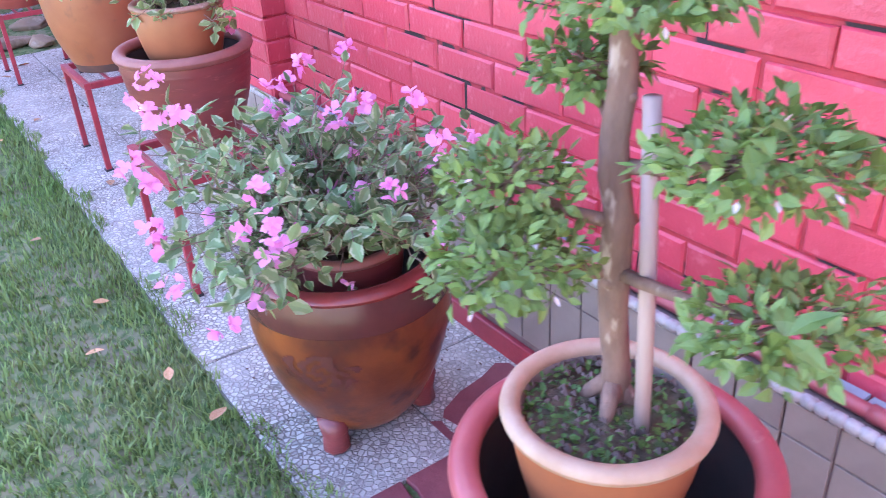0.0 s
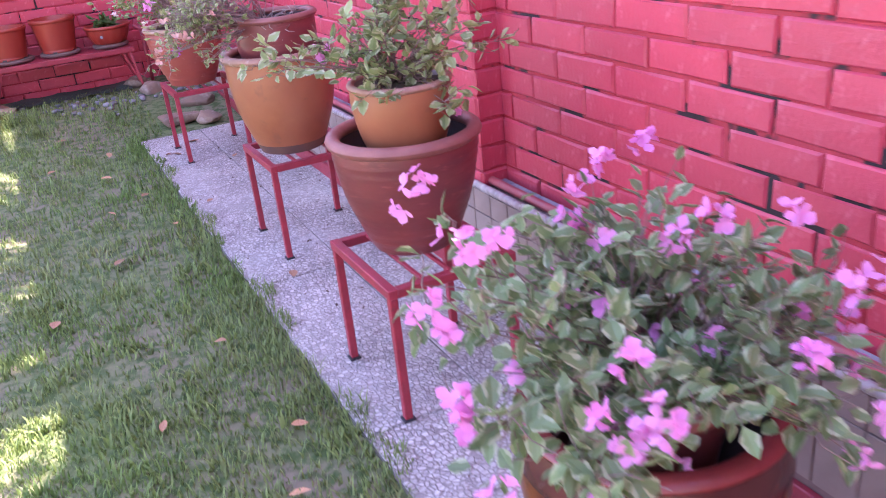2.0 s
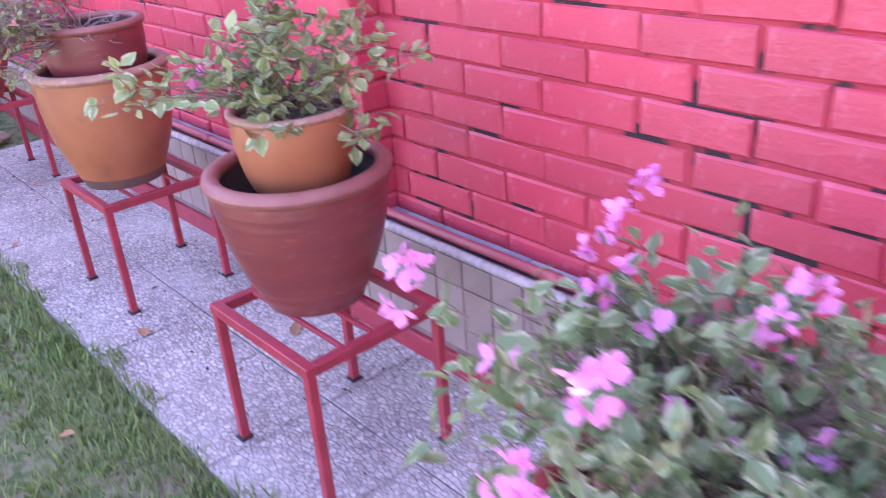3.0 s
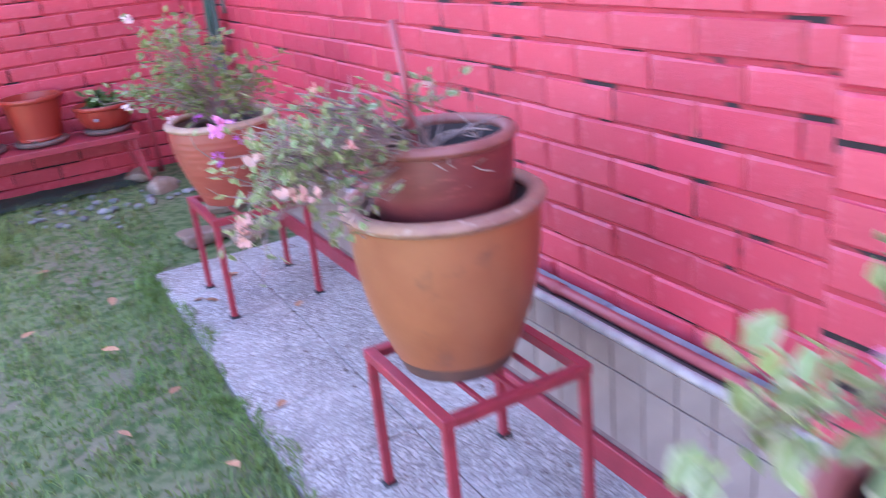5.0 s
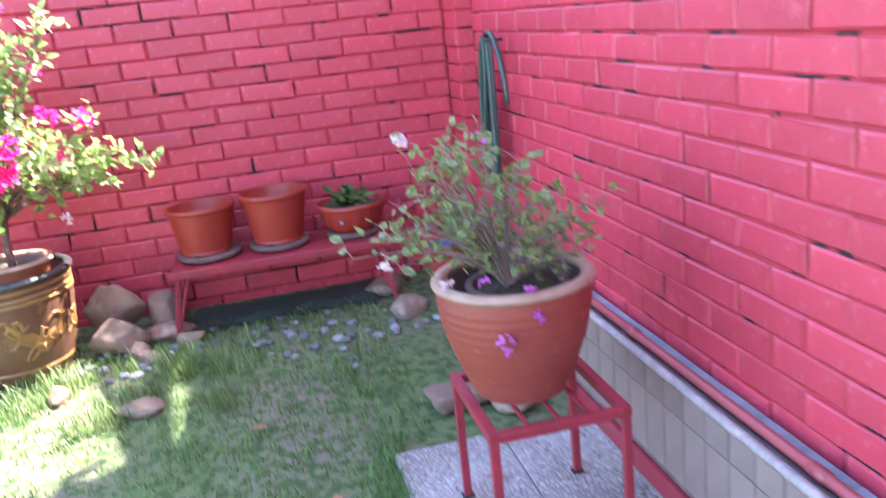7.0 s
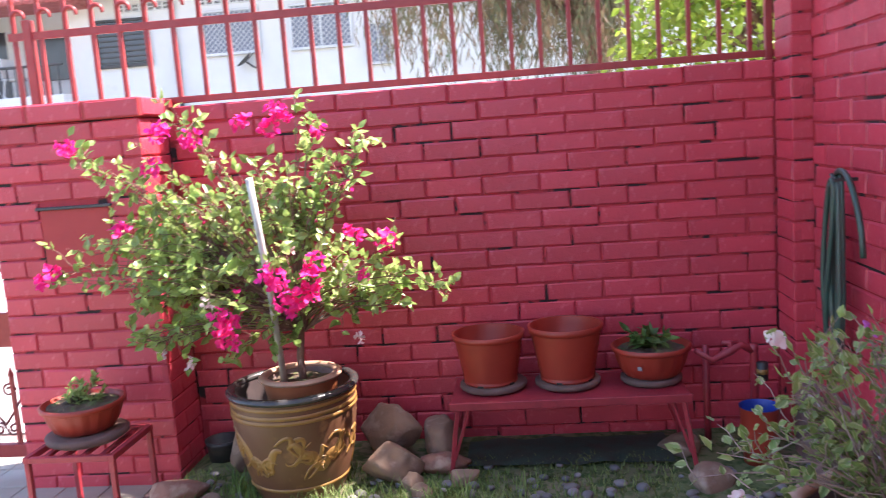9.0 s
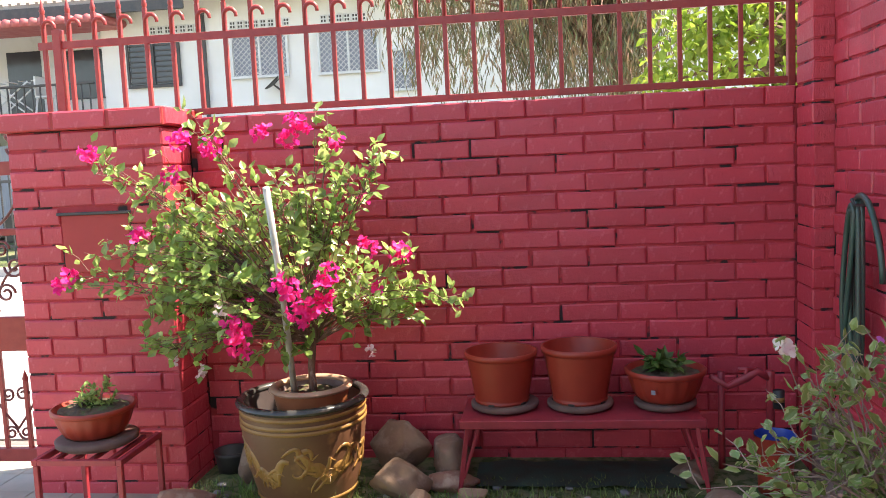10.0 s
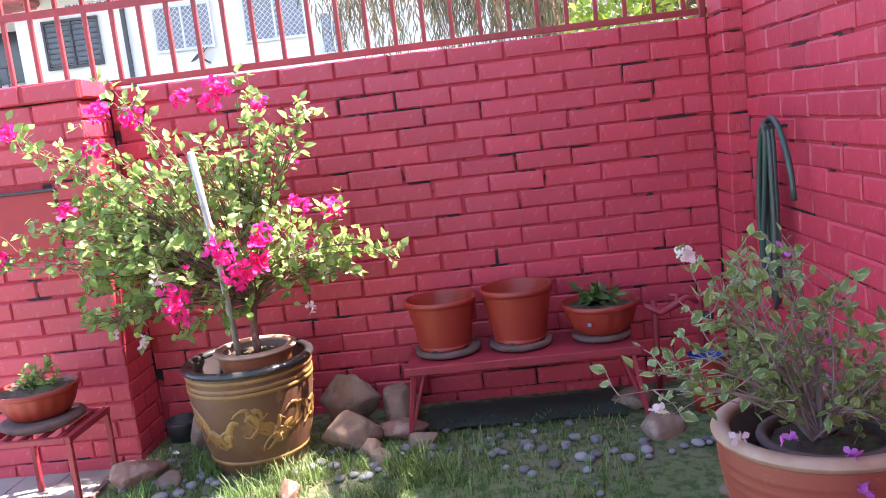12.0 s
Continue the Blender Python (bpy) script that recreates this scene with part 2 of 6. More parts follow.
M_leaf_sun = leaf_mat("bougainvillea_leaf", (0.225, 0.365, 0.085), (0.40, 0.50, 0.17), rough=0.30, transl=0.45)
M_leaf_b = leaf_mat("dull_green_leaf", (0.15, 0.24, 0.06), (0.26, 0.32, 0.10), edge=(0.38, 0.40, 0.18))
M_leaf_pale = leaf_mat("pale_variegated_leaf", (0.20, 0.28, 0.10), (0.31, 0.36, 0.14), edge=(0.46, 0.46, 0.26))
M_leaf_small = leaf_mat("small_plant_leaf", (0.06, 0.15, 0.03), (0.12, 0.20, 0.04))
M_fl_pink = mat("pink_bract", (0.88, 0.40, 0.66), 0.6, (0.82, 0.27, 0.58), 12.0, vary=0.15, island=True, transl=0.4)
M_fl_mag = mat("magenta_bract", (0.90, 0.035, 0.24), 0.6, (0.84, 0.04, 0.34), 9.0, vary=0.15, island=True, transl=0.45)
M_fl_vio = mat("violet_bract", (0.55, 0.12, 0.52), 0.6, (0.62, 0.18, 0.55), 12.0, vary=0.15, island=True, transl=0.4)
M_fl_white = mat("white_bract", (0.80, 0.70, 0.66), 0.6, (0.78, 0.50, 0.52), 25.0, vary=0.1, island=True, transl=0.4)
M_fl_peach = mat("faded_peach_bract", (0.72, 0.36, 0.30), 0.7, (0.70, 0.46, 0.36), 20.0, vary=0.12, island=True, transl=0.35)
M_dead = mat("dry_fallen_leaf", (0.36, 0.14, 0.06), 0.8, (0.48, 0.27, 0.15), 30.0, 0.4, 90, vary=0.3)
M_litter = mat("leaf_crumb", (0.16, 0.08, 0.05), 0.9, (0.09, 0.05, 0.035), 40.0, vary=0.3, island=True)
M_rock = mat("garden_rock", (0.27, 0.175, 0.115), 0.85, (0.18, 0.12, 0.085), 6.0, 0.9, 22, detail=(0.33, 0.24, 0.18), dscale=12, dlo=0.52, dhi=0.66, vary=0.2)
M_rock2 = mat("reddish_rock", (0.36, 0.18, 0.12), 0.85, (0.26, 0.13, 0.10), 8.0, 0.9, 24, detail=(0.45, 0.30, 0.22), dscale=14, dlo=0.52, dhi=0.66, vary=0.15)
M_pebble = mat("river_pebble", (0.15, 0.145, 0.15), 0.7, (0.24, 0.22, 0.21), 9.0, 0.3, 60, vary=0.45, island=True)
M_hose = mat("green_hose", (0.035, 0.085, 0.065), 0.38, (0.06, 0.075, 0.065), 9.0, 0.1, 60)
M_blue = mat("blue_plastic", (0.02, 0.06, 0.32), 0.35)
M_rubber = mat("black_rubber", (0.02, 0.02, 0.022), 0.5, (0.035, 0.033, 0.03), 12.0)
M_disc = mat("old_clay_saucer", (0.12, 0.075, 0.062), 0.85, (0.17, 0.10, 0.085), 14.0, 0.5, 50)
M_house = mat("white_house_wall", (0.84, 0.83, 0.82), 0.8, (0.76, 0.74, 0.72), 0.6, 0.2, 8, detail=(0.60, 0.57, 0.54), dscale=1.6, dlo=0.66, dhi=0.85)
M_glass = mat("dark_window_glass", (0.05, 0.055, 0.065), 0.12, (0.08, 0.085, 0.10), 1.0)
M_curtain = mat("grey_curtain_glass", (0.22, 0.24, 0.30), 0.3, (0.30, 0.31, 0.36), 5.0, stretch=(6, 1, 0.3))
M_zinc = mat("rusty_zinc_roof", (0.36, 0.33, 0.31), 0.6, (0.28, 0.21, 0.18), 1.2, 0.2, 10)
M_rooftile = mat("red_awning_tile", (0.45, 0.10, 0.11), 0.6, (0.52, 0.17, 0.17), 5.0)
M_white = mat("white_painted_metal", (0.72, 0.72, 0.72), 0.45, (0.62, 0.62, 0.63), 6.0)
M_iron = mat("dark_iron", (0.05, 0.05, 0.055), 0.5, (0.08, 0.07, 0.07), 8.0)
M_scroll = mat("scroll_iron", (0.23, 0.06, 0.055), 0.45, (0.15, 0.05, 0.05), 15.0)
M_road = mat("pale_road", (0.40, 0.39, 0.38), 0.9, (0.33, 0.32, 0.31), 0.7, 0.5, 20, detail=(0.27, 0.26, 0.25), dscale=4, dlo=0.55, dhi=0.7)
M_drive = mat("driveway_tile", (0.42, 0.38, 0.32), 0.6, (0.34, 0.33, 0.27), 5.0, 0.2, 40, vary=0.12)
M_car = mat("dark_car_paint", (0.03, 0.03, 0.035), 0.2, (0.05, 0.045, 0.05), 2.0)
M_plaster = mat("pale_bounce_plaster", (0.62, 0.52, 0.50), 0.85, (0.54, 0.45, 0.43), 1.2, 0.2, 20)


# ---- mesh helpers ----
class Build:
    """Collects vertices, faces and leaf coordinates for one mesh."""

    def __init__(self):
        self.v, self.f, self.uv, self.smooth = [], [], [], []

    def add(self, verts, faces, smooth=False, uvs=None):
        o = len(self.v)
        self.v.extend(verts)
        for f in faces:
            self.f.append([o + i for i in f])
            self.smooth.append(smooth)
            self.uv.append([uvs[i] for i in f] if uvs else [(0.5, 0.5)] * len(f))
        return self

    def box(self, x0, x1, y0, y1, z0, z1, c=0.0):
        if c <= 0:
            v = [(x, y, z) for z in (z0, z1) for y in (y0, y1) for x in (x0, x1)]
            return self.add(v, [(0, 2, 3, 1), (4, 5, 7, 6), (0, 1, 5, 4), (2, 6, 7, 3), (0, 4, 6, 2), (1, 3, 7, 5)])
        bm = bmesh.new()
        bmesh.ops.create_cube(bm, size=1, matrix=Matrix.Translation(((x0 + x1) / 2, (y0 + y1) / 2, (z0 + z1) / 2)) @ Matrix.Diagonal((x1 - x0, y1 - y0, z1 - z0, 1)))
        bmesh.ops.bevel(bm, geom=bm.edges[:], offset=c, segments=1, affect="EDGES")
        self.add([tuple(p.co) for p in bm.verts], [[p.index for p in f.verts] for f in bm.faces])
        bm.free()
        return self

    def beam(self, a, b, w, d, c=0.0015):
        """A straight bar of section w x d from a to b."""
        a, b = Vector(a), Vector(b)
        m = Matrix.Translation((a + b) / 2) @ (b - a).to_track_quat("Z", "Y").to_matrix().to_4x4()
        t = Build().box(-w / 2, w / 2, -d / 2, d / 2, -(b - a).length / 2, (b - a).length / 2, c)
        return self.add([tuple(m @ Vector(p)) for p in t.v], t.f)

    def tube(self, pts, radii, n=6, caps=True):
        pts = [Vector(p) for p in pts]
        if not isinstance(radii, (list, tuple)):
            radii = [radii] * len(pts)
        v, f = [], []
        up = Vector((0.31, 0.17, 0.93))
        for i, p in enumerate(pts):
            d = (pts[min(i + 1, len(pts) - 1)] - pts[max(i - 1, 0)]).normalized()
            s = d.cross(up)
            if s.length < 0.05:
                s = d.cross(Vector((1, 0, 0)))
            s.normalize()
            q = s.cross(d)
            for k in range(n):
                a = 2 * math.pi * k / n
                v.append(tuple(p + radii[i] * (math.cos(a) * s + math.sin(a) * q)))
        for i in range(len(pts) - 1):
            for k in range(n):
                f.append((i * n + k, i * n + (k + 1) % n, (i + 1) * n + (k + 1) % n, (i + 1) * n + k))
        if caps:
            f.append(tuple(range(n))[::-1])
            f.append(tuple((len(pts) - 1) * n + k for k in range(n)))
        return self.add(v, f, True)

    def lathe(self, prof, n=48, wob=0.0, c=(0, 0), close=False):
        v, f = [], []
        for r, z in prof:
            for k in range(n):
                a = 2 * math.pi * k / n
                rr = r * (1 + wob * math.sin(2 * a + 1) + wob * 0.6 * math.sin(3 * a + z * 9))
                v.append((c[0] + rr * math.cos(a), c[1] + rr * math.sin(a), z))
        for i in range(len(prof) - 1):
            for k in range(n):
                f.append((i * n + k, i * n + (k + 1) % n, (i + 1) * n + (k + 1) % n, (i + 1) * n + k))
        if close:
            f.append(tuple(range(n))[::-1])
            f.append(tuple((len(prof) - 1) * n + k for k in range(n)))
        return self.add(v, f, True)

    def leaf(self, p, d, nrm, length, width, fold=0.25, droop=0.2):
        d = d.normalized()
        s = d.cross(nrm)
        if s.length < 1e-3:
            s = d.orthogonal()
        s.normalize()
        u = s.cross(d)
        w = width / 2
        tip = p + d * length - u * droop * length
        mid = p + d * length * 0.45 - u * fold * w
        le, ri = p + d * length * 0.4 - s * w, p + d * length * 0.4 + s * w
        l2, r2 = p + d * length * 0.72 - s * w * 0.7 - u * droop * length * 0.4, p + d * length * 0.72 + s * w * 0.7 - u * droop * length * 0.4
        return self.add([tuple(q) for q in (p, ri, r2, tip, l2, le, mid)], [(0, 1, 6), (1, 2, 6), (2, 3, 6), (3, 4, 6), (4, 5, 6), (5, 0, 6)], False,
                        [(0.5, 0), (1, 0.4), (0.95, 0.7), (0.5, 1), (0.05, 0.7), (0, 0.4), (0.5, 0.45)])

    def mesh(self, name, material):
        me = bpy.data.meshes.new(name)
        me.from_pydata(self.v, [], self.f)
        me.polygons.foreach_set("use_smooth", self.smooth)
        if any(u != (0.5, 0.5) for u in (self.uv[0] if self.uv else [])):
            lay = me.uv_layers.new(name="UVMap")
            lay.data.foreach_set("uv", [c for f in self.uv for q in f for c in q])
        me.materials.append(material)
        me.update()
        return me


def part(name, b, material, parent, label="", kind=""):
    ob = new(name, b.mesh(name, material))
    ob.parent = parent
    return tagged(ob, label=label, kind=kind)


def thing(name, loc, label, category, group="", kind="", rz=0.0):
    ob = new(name)
    ob.empty_display_size = 0.1
    ob.matrix_world = pose(*loc, 0, 0, rz)
    return tagged(ob, label, category, group, kind)


def solid(name, b, material, label, category, kind="", group=""):
    return tagged(new(name, b.mesh(name, material)), label, category, group, kind)


def vec(a, b=None):
    """A random direction, or a random point in a box."""
    while True:
        v = Vector((a.uniform(-1, 1), a.uniform(-1, 1), a.uniform(-1, 1)))
        if 0.05 < v.length < 1:
            return v.normalized()


def ground_z(x, y):
    s = min(1.0, max(0.0, (y - 6.3) / 0.9))
    e = min(1.0, max(0.0, (x + 0.62) / 0.2))
    return 0.08 * s * s * (3 - 2 * s) * e if y < 8.2 else 0.0


# ---- ground ----
WALL_X, WALL_Y = 2.09, 7.87
b = Build()
xs = [-300, -60, -12, -6, -4, -3, -2, -1.2] + [-0.9 + 0.1 * i for i in range(31)] + [2.3, 4, 12, 60, 300]
ys = [-300, -60, -12, -4, -1] + [0.25 * i for i in range(32)] + [7.9, 8.1, 8.4, 9, 12, 60, 400]
for y in ys:
    for x in xs:
        b.v.append((x, y, ground_z(x, y) - 0.012))
nx = len(xs)
for j in range(len(ys) - 1):
    for i in range(nx - 1):
        b.f.append((j * nx + i, j * nx + i + 1, (j + 1) * nx + i + 1, (j + 1) * nx + i))
        b.smooth.append(True); b.uv.append([(0.5, 0.5)] * 4)
solid("ground", b, M_lawn, "shaded lawn of short green grass over brown soil", "ground", "structure")

# grass blades, denser and longer near the paving edge and round the rocks
rg = np.random.RandomState(3)


def blades(n, x0, x1, y0, y1, h0, h1, keep, w0=0.0016, w1=0.0034):
    px, py = rg.uniform(x0, x1, n), rg.uniform(y0, y1, n)
    k = np.array([keep(a, c) for a, c in zip(px, py)])
    px, py = px[k], py[k]
    n = len(px)
    pz = np.array([ground_z(a, c) for a, c in zip(px, py)]) - 0.012
    a, lean, h, w = rg.uniform(0, 6.283, n), rg.uniform(0.15, 1.1, n), rg.uniform(h0, h1, n), rg.uniform(w0, w1, n)
    dx, dy = np.cos(a), np.sin(a)
    base = np.stack([px, py, pz], 1)
    side = np.stack([-dy * w, dx * w, 0 * w], 1)
    mid = base + np.stack([dx * lean * h * 0.35, dy * lean * h * 0.35, h * 0.62], 1)
    tip = base + np.stack([dx * lean * h, dy * lean * h, h], 1)
    v = np.stack([base - side, base + side, mid + side * 0.7, mid - side * 0.7, tip], 1).reshape(-1, 3)
    return v, n


def keep_lawn(x, y):
    if x > 1.34 + 0.02 * math.sin(y * 7) + 0.015 * math.sin(y * 23) and y < 6.33:
        return False
    if x < -0.55 and y > 6.9:
        return False
    bare = noise.noise(Vector((x * 1.7, y * 1.7, 3.1)))
    return rg.uniform() < 0.9 - max(0.0, bare) * 1.3


def keep_tuft(x, y):
    return x < 1.33 + 0.02 * math.sin(y * 7) and noise.noise(Vector((x * 6.5, y * 6.5, 5.0))) > rg.uniform(-0.05, 0.45)


def keep_edge(x, y):
    e = 1.35 + 0.025 * math.sin(y * 7) + 0.02 * math.sin(y * 23)
    return e - 0.16 * rg.uniform() ** 2 < x < e + 0.02


def keep_long(x, y):
    return noise.noise(Vector((x * 4, y * 4, 9.0))) > 0.05 and (x < 0.85 or rg.uniform() < 0.25) and not (1.0 < x and y > 7.2) and y > 6.75


def grass_object(name, sets, label):
    vs, n = [], 0
    for v, k in sets:
        vs.append(v)
        n += k
    v = np.concatenate(vs)
    i = np.arange(n) * 5
    quads = np.stack([i, i + 1, i + 2, i + 3], 1).tolist()
    tris = np.stack([i + 3, i + 2, i + 4], 1).tolist()
    me = bpy.data.meshes.new(name)
    me.from_pydata(v.tolist(), [], quads + tris)
    me.materials.append(M_grass)
    tagged(new(name, me), label, "grass", "", "stuff")


grass_object("lawn_grass", [blades(62000, -1.6, 1.5, 1.2, 7.6, 0.014, 0.034, keep_lawn), blades(14000, 0.4, 1.45, 1.2, 4.2, 0.012, 0.028, keep_lawn)], "short green lawn grass beside the pebble paving")
grass_object("broad_grass", [blades(26000, 0.2, 1.36, 0.9, 4.6, 0.016, 0.044, keep_tuft, 0.0024, 0.0052), blades(12000, -0.6, 1.36, 4.6, 6.9, 0.018, 0.045, keep_tuft, 0.0022, 0.0044)], "tufts of broad-bladed grass in the lawn")
grass_object("edge_grass", [blades(15000, 1.15, 1.42, 1.2, 6.4, 0.02, 0.045, keep_edge)], "grass creeping over the edge of the paving")
grass_object("long_grass", [blades(7000, -0.35, 1.6, 6.7, 7.45, 0.03, 0.10, keep_long)], "longer grass tufts between garden rocks and pebbles")

# ---- walls ----
BL, BH = 0.24, 0.0785            # brick length and course height, joints included


def brick_build(length, seed):
    """One brick, front towards -y, centred on x and z, the front at y = 0."""
    q = random.Random(seed)
    l, h, c = length / 2 - q.uniform(0.0022, 0.0052), BH / 2 - q.uniform(0.0020, 0.0045), 0.0055
    j = lambda s=0.0022: q.uniform(-s, s)
    fr = [(-l + c + j(), j(0.001), -h + c + j()), (l - c + j(), j(0.001), -h + c + j()), (l - c + j(), j(0.001), h - c + j()), (-l + c + j(), j(0.001), h - c + j())]
    md = [(-l + j(), c, -h + j()), (l + j(), c, -h + j()), (l + j(), c, h + j()), (-l + j(), c, h + j())]
    bk = [(x, 0.03, z) for x, y, z in md]
    v = fr + md + bk
    f = [(0, 1, 2, 3)] + [(a, a + 4, (a + 1) % 4 + 4, (a + 1) % 4) for a in range(4)] + [(a + 4, a + 8, (a + 1) % 4 + 8, (a + 1) % 4 + 4) for a in range(4)]
    return v, f


BRICKS = [brick_build(BL, s) for s in range(14)]
BRICK_MESH = []
for v, f in BRICKS:
    BRICK_MESH.append(Build().add(v, f).mesh("brick", M_brick))


def lay(parent, places, joined_name, near):
    """places: (matrix, scale along the brick). Those that near() picks are objects; the rest is one joined part."""
    q = random.Random(len(places))
    rest = Build()
    for m, s in places:
        m = m @ pose(q.uniform(-0.0025, 0.0025), q.uniform(-0.0026, 0.0026), q.uniform(-0.0016, 0.0016), q.uniform(-1.1, 1.1), q.uniform(-0.45, 0.45), q.uniform(-0.6, 0.6)) @ Matrix.Diagonal((s, 1, 1, 1))
        k = q.randrange(len(BRICKS))
        if near(m.translation):
            ob = new("brick", BRICK_MESH[k])
            ob.parent = parent
            ob.matrix_world = m
        else:
            rest.add([tuple(m @ Vector(p)) for p in BRICKS[k][0]], BRICKS[k][1])
    if rest.v:
        part(joined_name, rest, M_brick_far, parent, kind="stuff")


def course(a0, a1, phase):
    """Centres and lengths of the bricks of one course between a0 and a1."""
    out = []
    k = math.floor((a0 - phase) / BL)
    while phase + k * BL < a1 - 0.02:
        s, e = max(a0, phase + k * BL), min(a1, phase + (k + 1) * BL)
        if e - s > 0.025:
            out.append(((s + e) / 2, (e - s) / BL))
        k += 1
    return out


wall_jobs = []
# side wall, high, along the paving
TOP_E = 2.2
wall_east = solid("wall_east", Build().box(WALL_X + 0.0068, WALL_X + 0.22, -3.0, 8.1, 0.0, TOP_E), M_mortar, "tall brick side wall painted pink-red, with dark gaps in its joints", "wall", "structure")
cap = Build().box(WALL_X - 0.012, WALL_X + 0.235, -3.0, 8.1, TOP_E, TOP_E + 0.05, 0.004)
part("wall_cap", cap, M_panel, wall_east)
pl = []
for r in range(24):
    z = 0.355 + r * BH
    for y0, y1, ph in ((-1.0, 3.43, 0.013), (3.67, 7.65, 0.071)):
        p = ph + (0 if r % 2 == 1 else BL / 2)
        for c, s in course(y0, y1, p):
            pl.append((Matrix.Translation((WALL_X, c, z)) @ pose(0, 0, 0, 0, 0, -90), s))
wall_jobs.append((wall_east, pl, "far_bricks", lambda p: (1.7 < p.y < 3.43 and p.z < 0.95) or (3.67 < p.y < 5.6 and p.z < 1.2) or (5.6 <= p.y and 0.6 < p.z < 1.6)))


def pilaster(name, x0, x1, y0, y1, z0, z1, label, shift):
    """A brick pier against the side wall, with a front towards -x and a flank towards -y."""
    ob = solid(name, Build().box(x0 + 0.006, x1, y0 + 0.006, y1, z0, z1), M_mortar, label, "pilaster", "structure")
    pl = []
    for r in range(24):
        z = 0.355 + r * BH + shift
        if z < z0 or z > z1 - 0.02:
            continue
        pl.append((Matrix.Translation((x0, (y0 + y1) / 2, z)) @ pose(0, 0, 0, 0, 0, -90), (y1 - y0) / BL))
        pl.append((Matrix.Translation(((x0 + x1) / 2, y0, z)), (x1 - x0) / BL))
    wall_jobs.append((ob, pl, "far_bricks", lambda p: p.z < 1.9))


pilaster("pilaster_1", WALL_X - 0.085, WALL_X + 0.008, 3.43, 3.67, 0.33, TOP_E, "narrow brick pilaster painted pink-red on the side wall", 0.0)
pilaster("pilaster_2", 2.017, WALL_X + 0.008, 7.65, 7.862, 0.0, TOP_E, "brick corner pilaster painted red between two walls", 0.02)

# front wall with the fence on it
TOP_N = 1.60
wall_north = solid("wall_north", Build().box(-0.52, WALL_X + 0.22, WALL_Y + 0.0068, WALL_Y + 0.12, -0.05, TOP_N - 0.004), M_mortar, "low brick front wall painted dark red", "wall", "structure")
pl = []
for r in range(21):
    z = 1.562 - r * BH
    if z < 0:
        break
    for c, s in course(-0.52, 2.017, 0.7035 if r % 2 == 0 else 0.583):
        pl.append((Matrix.Translation((c, WALL_Y, z)), s))
wall_jobs.append((wall_north, pl, "far_bricks", lambda p: p.z > 0.2))

# gate pier with a letter panel
PX0, PX1, PY0 = -1.20, -0.52, 7.60
pier = solid("gate_pier", Build().box(PX0 + 0.006, PX1 - 0.006, PY0 + 0.006, WALL_Y + 0.12, -0.05, 1.552), M_mortar, "square brick gate pier painted red with a recessed letter panel", "gate pier", "structure")
part("letter_panel", Build().box(-0.985, -0.69, PY0 - 0.002, PY0 + 0.02, 0.965, 1.205, 0.002), M_panel, pier, "smooth red plastered panel")
part("panel_lintel", Build().box(-1.0, -0.675, PY0 - 0.014, PY0 + 0.02, 1.205, 1.217, 0.002), M_iron, pier, "thin dark lintel")
pl = []
for r in range(20):
    z = 1.514 - r * BH
    if z < 0:
        break
    for c, s in course(PX0, PX1, PX0 + (0.12 if r % 2 else 0.0)):
        a0, a1 = c - s * BL / 2, c + s * BL / 2
        if 0.955 < z < 1.23 and a1 > -0.99 and a0 < -0.68:
            for e0, e1 in ((a0, -0.99), (-0.685, a1)):
                if e1 - e0 > 0.03:
                    pl.append((Matrix.Translation(((e0 + e1) / 2, PY0, z)), (e1 - e0) / BL))
            continue
        pl.append((Matrix.Translation((c, PY0, z)), s))
    for c, s in course(PY0, WALL_Y, PY0 + (0.0 if r % 2 else 0.12)):
        pl.append((Matrix.Translation((PX1, c, z)) @ pose(0, 0, 0, 0, 0, 90), s))
for k in range(3):
    pl.append((Matrix.Translation((PX0 - 0.02 + 0.12 + k * 0.24, PY0 - 0.02, 1.595)), 0.98))
pl.append((Matrix.Translation((PX1 + 0.02, PY0 + 0.115, 1.595)) @ pose(0, 0, 0, 0, 0, 90), 1.0))
wall_jobs.append((pier, pl, "far_bricks", lambda p: True))
part("pier_cap", Build().box(PX0 - 0.015, PX1 + 0.015, PY0 - 0.015, WALL_Y + 0.12, 1.555, 1.632, 0.004), M_panel, pier, "flat red cap course")

# plain wall that closes the place behind the camera, added unseen for bounce light
solid("wall_south", Build().box(-6.2, WALL_X + 0.22, -3.2, -3.0, 0, 3.2), M_plaster, "plain pale wall added out of view for bounce light", "wall", "structure")

# low tiled plinth along the side wall
PLX = 1.99
plinth = solid("plinth", Build().box(PLX + 0.006, WALL_X + 0.02, -1.0, 7.6, -0.02, 0.345), M_grout, "low plinth faced with beige tiles along the brick wall", "plinth", "structure")
q = random.Random(5)
tile_a = Build().box(-0.0035, 0.004, -0.0475, 0.0475, -0.036, 0.036, 0.0015).mesh("tile", M_tile)
tile_b = Build().box(-0.0035, 0.004, -0.0475, 0.0475, -0.091, 0.091, 0.0015).mesh("tile", M_tile)
cap_tile = Build().box(-0.022, 0.022, -0.0725, 0.0725, -0.004, 0.004, 0.0015).mesh("ledge_tile", M_ledge)
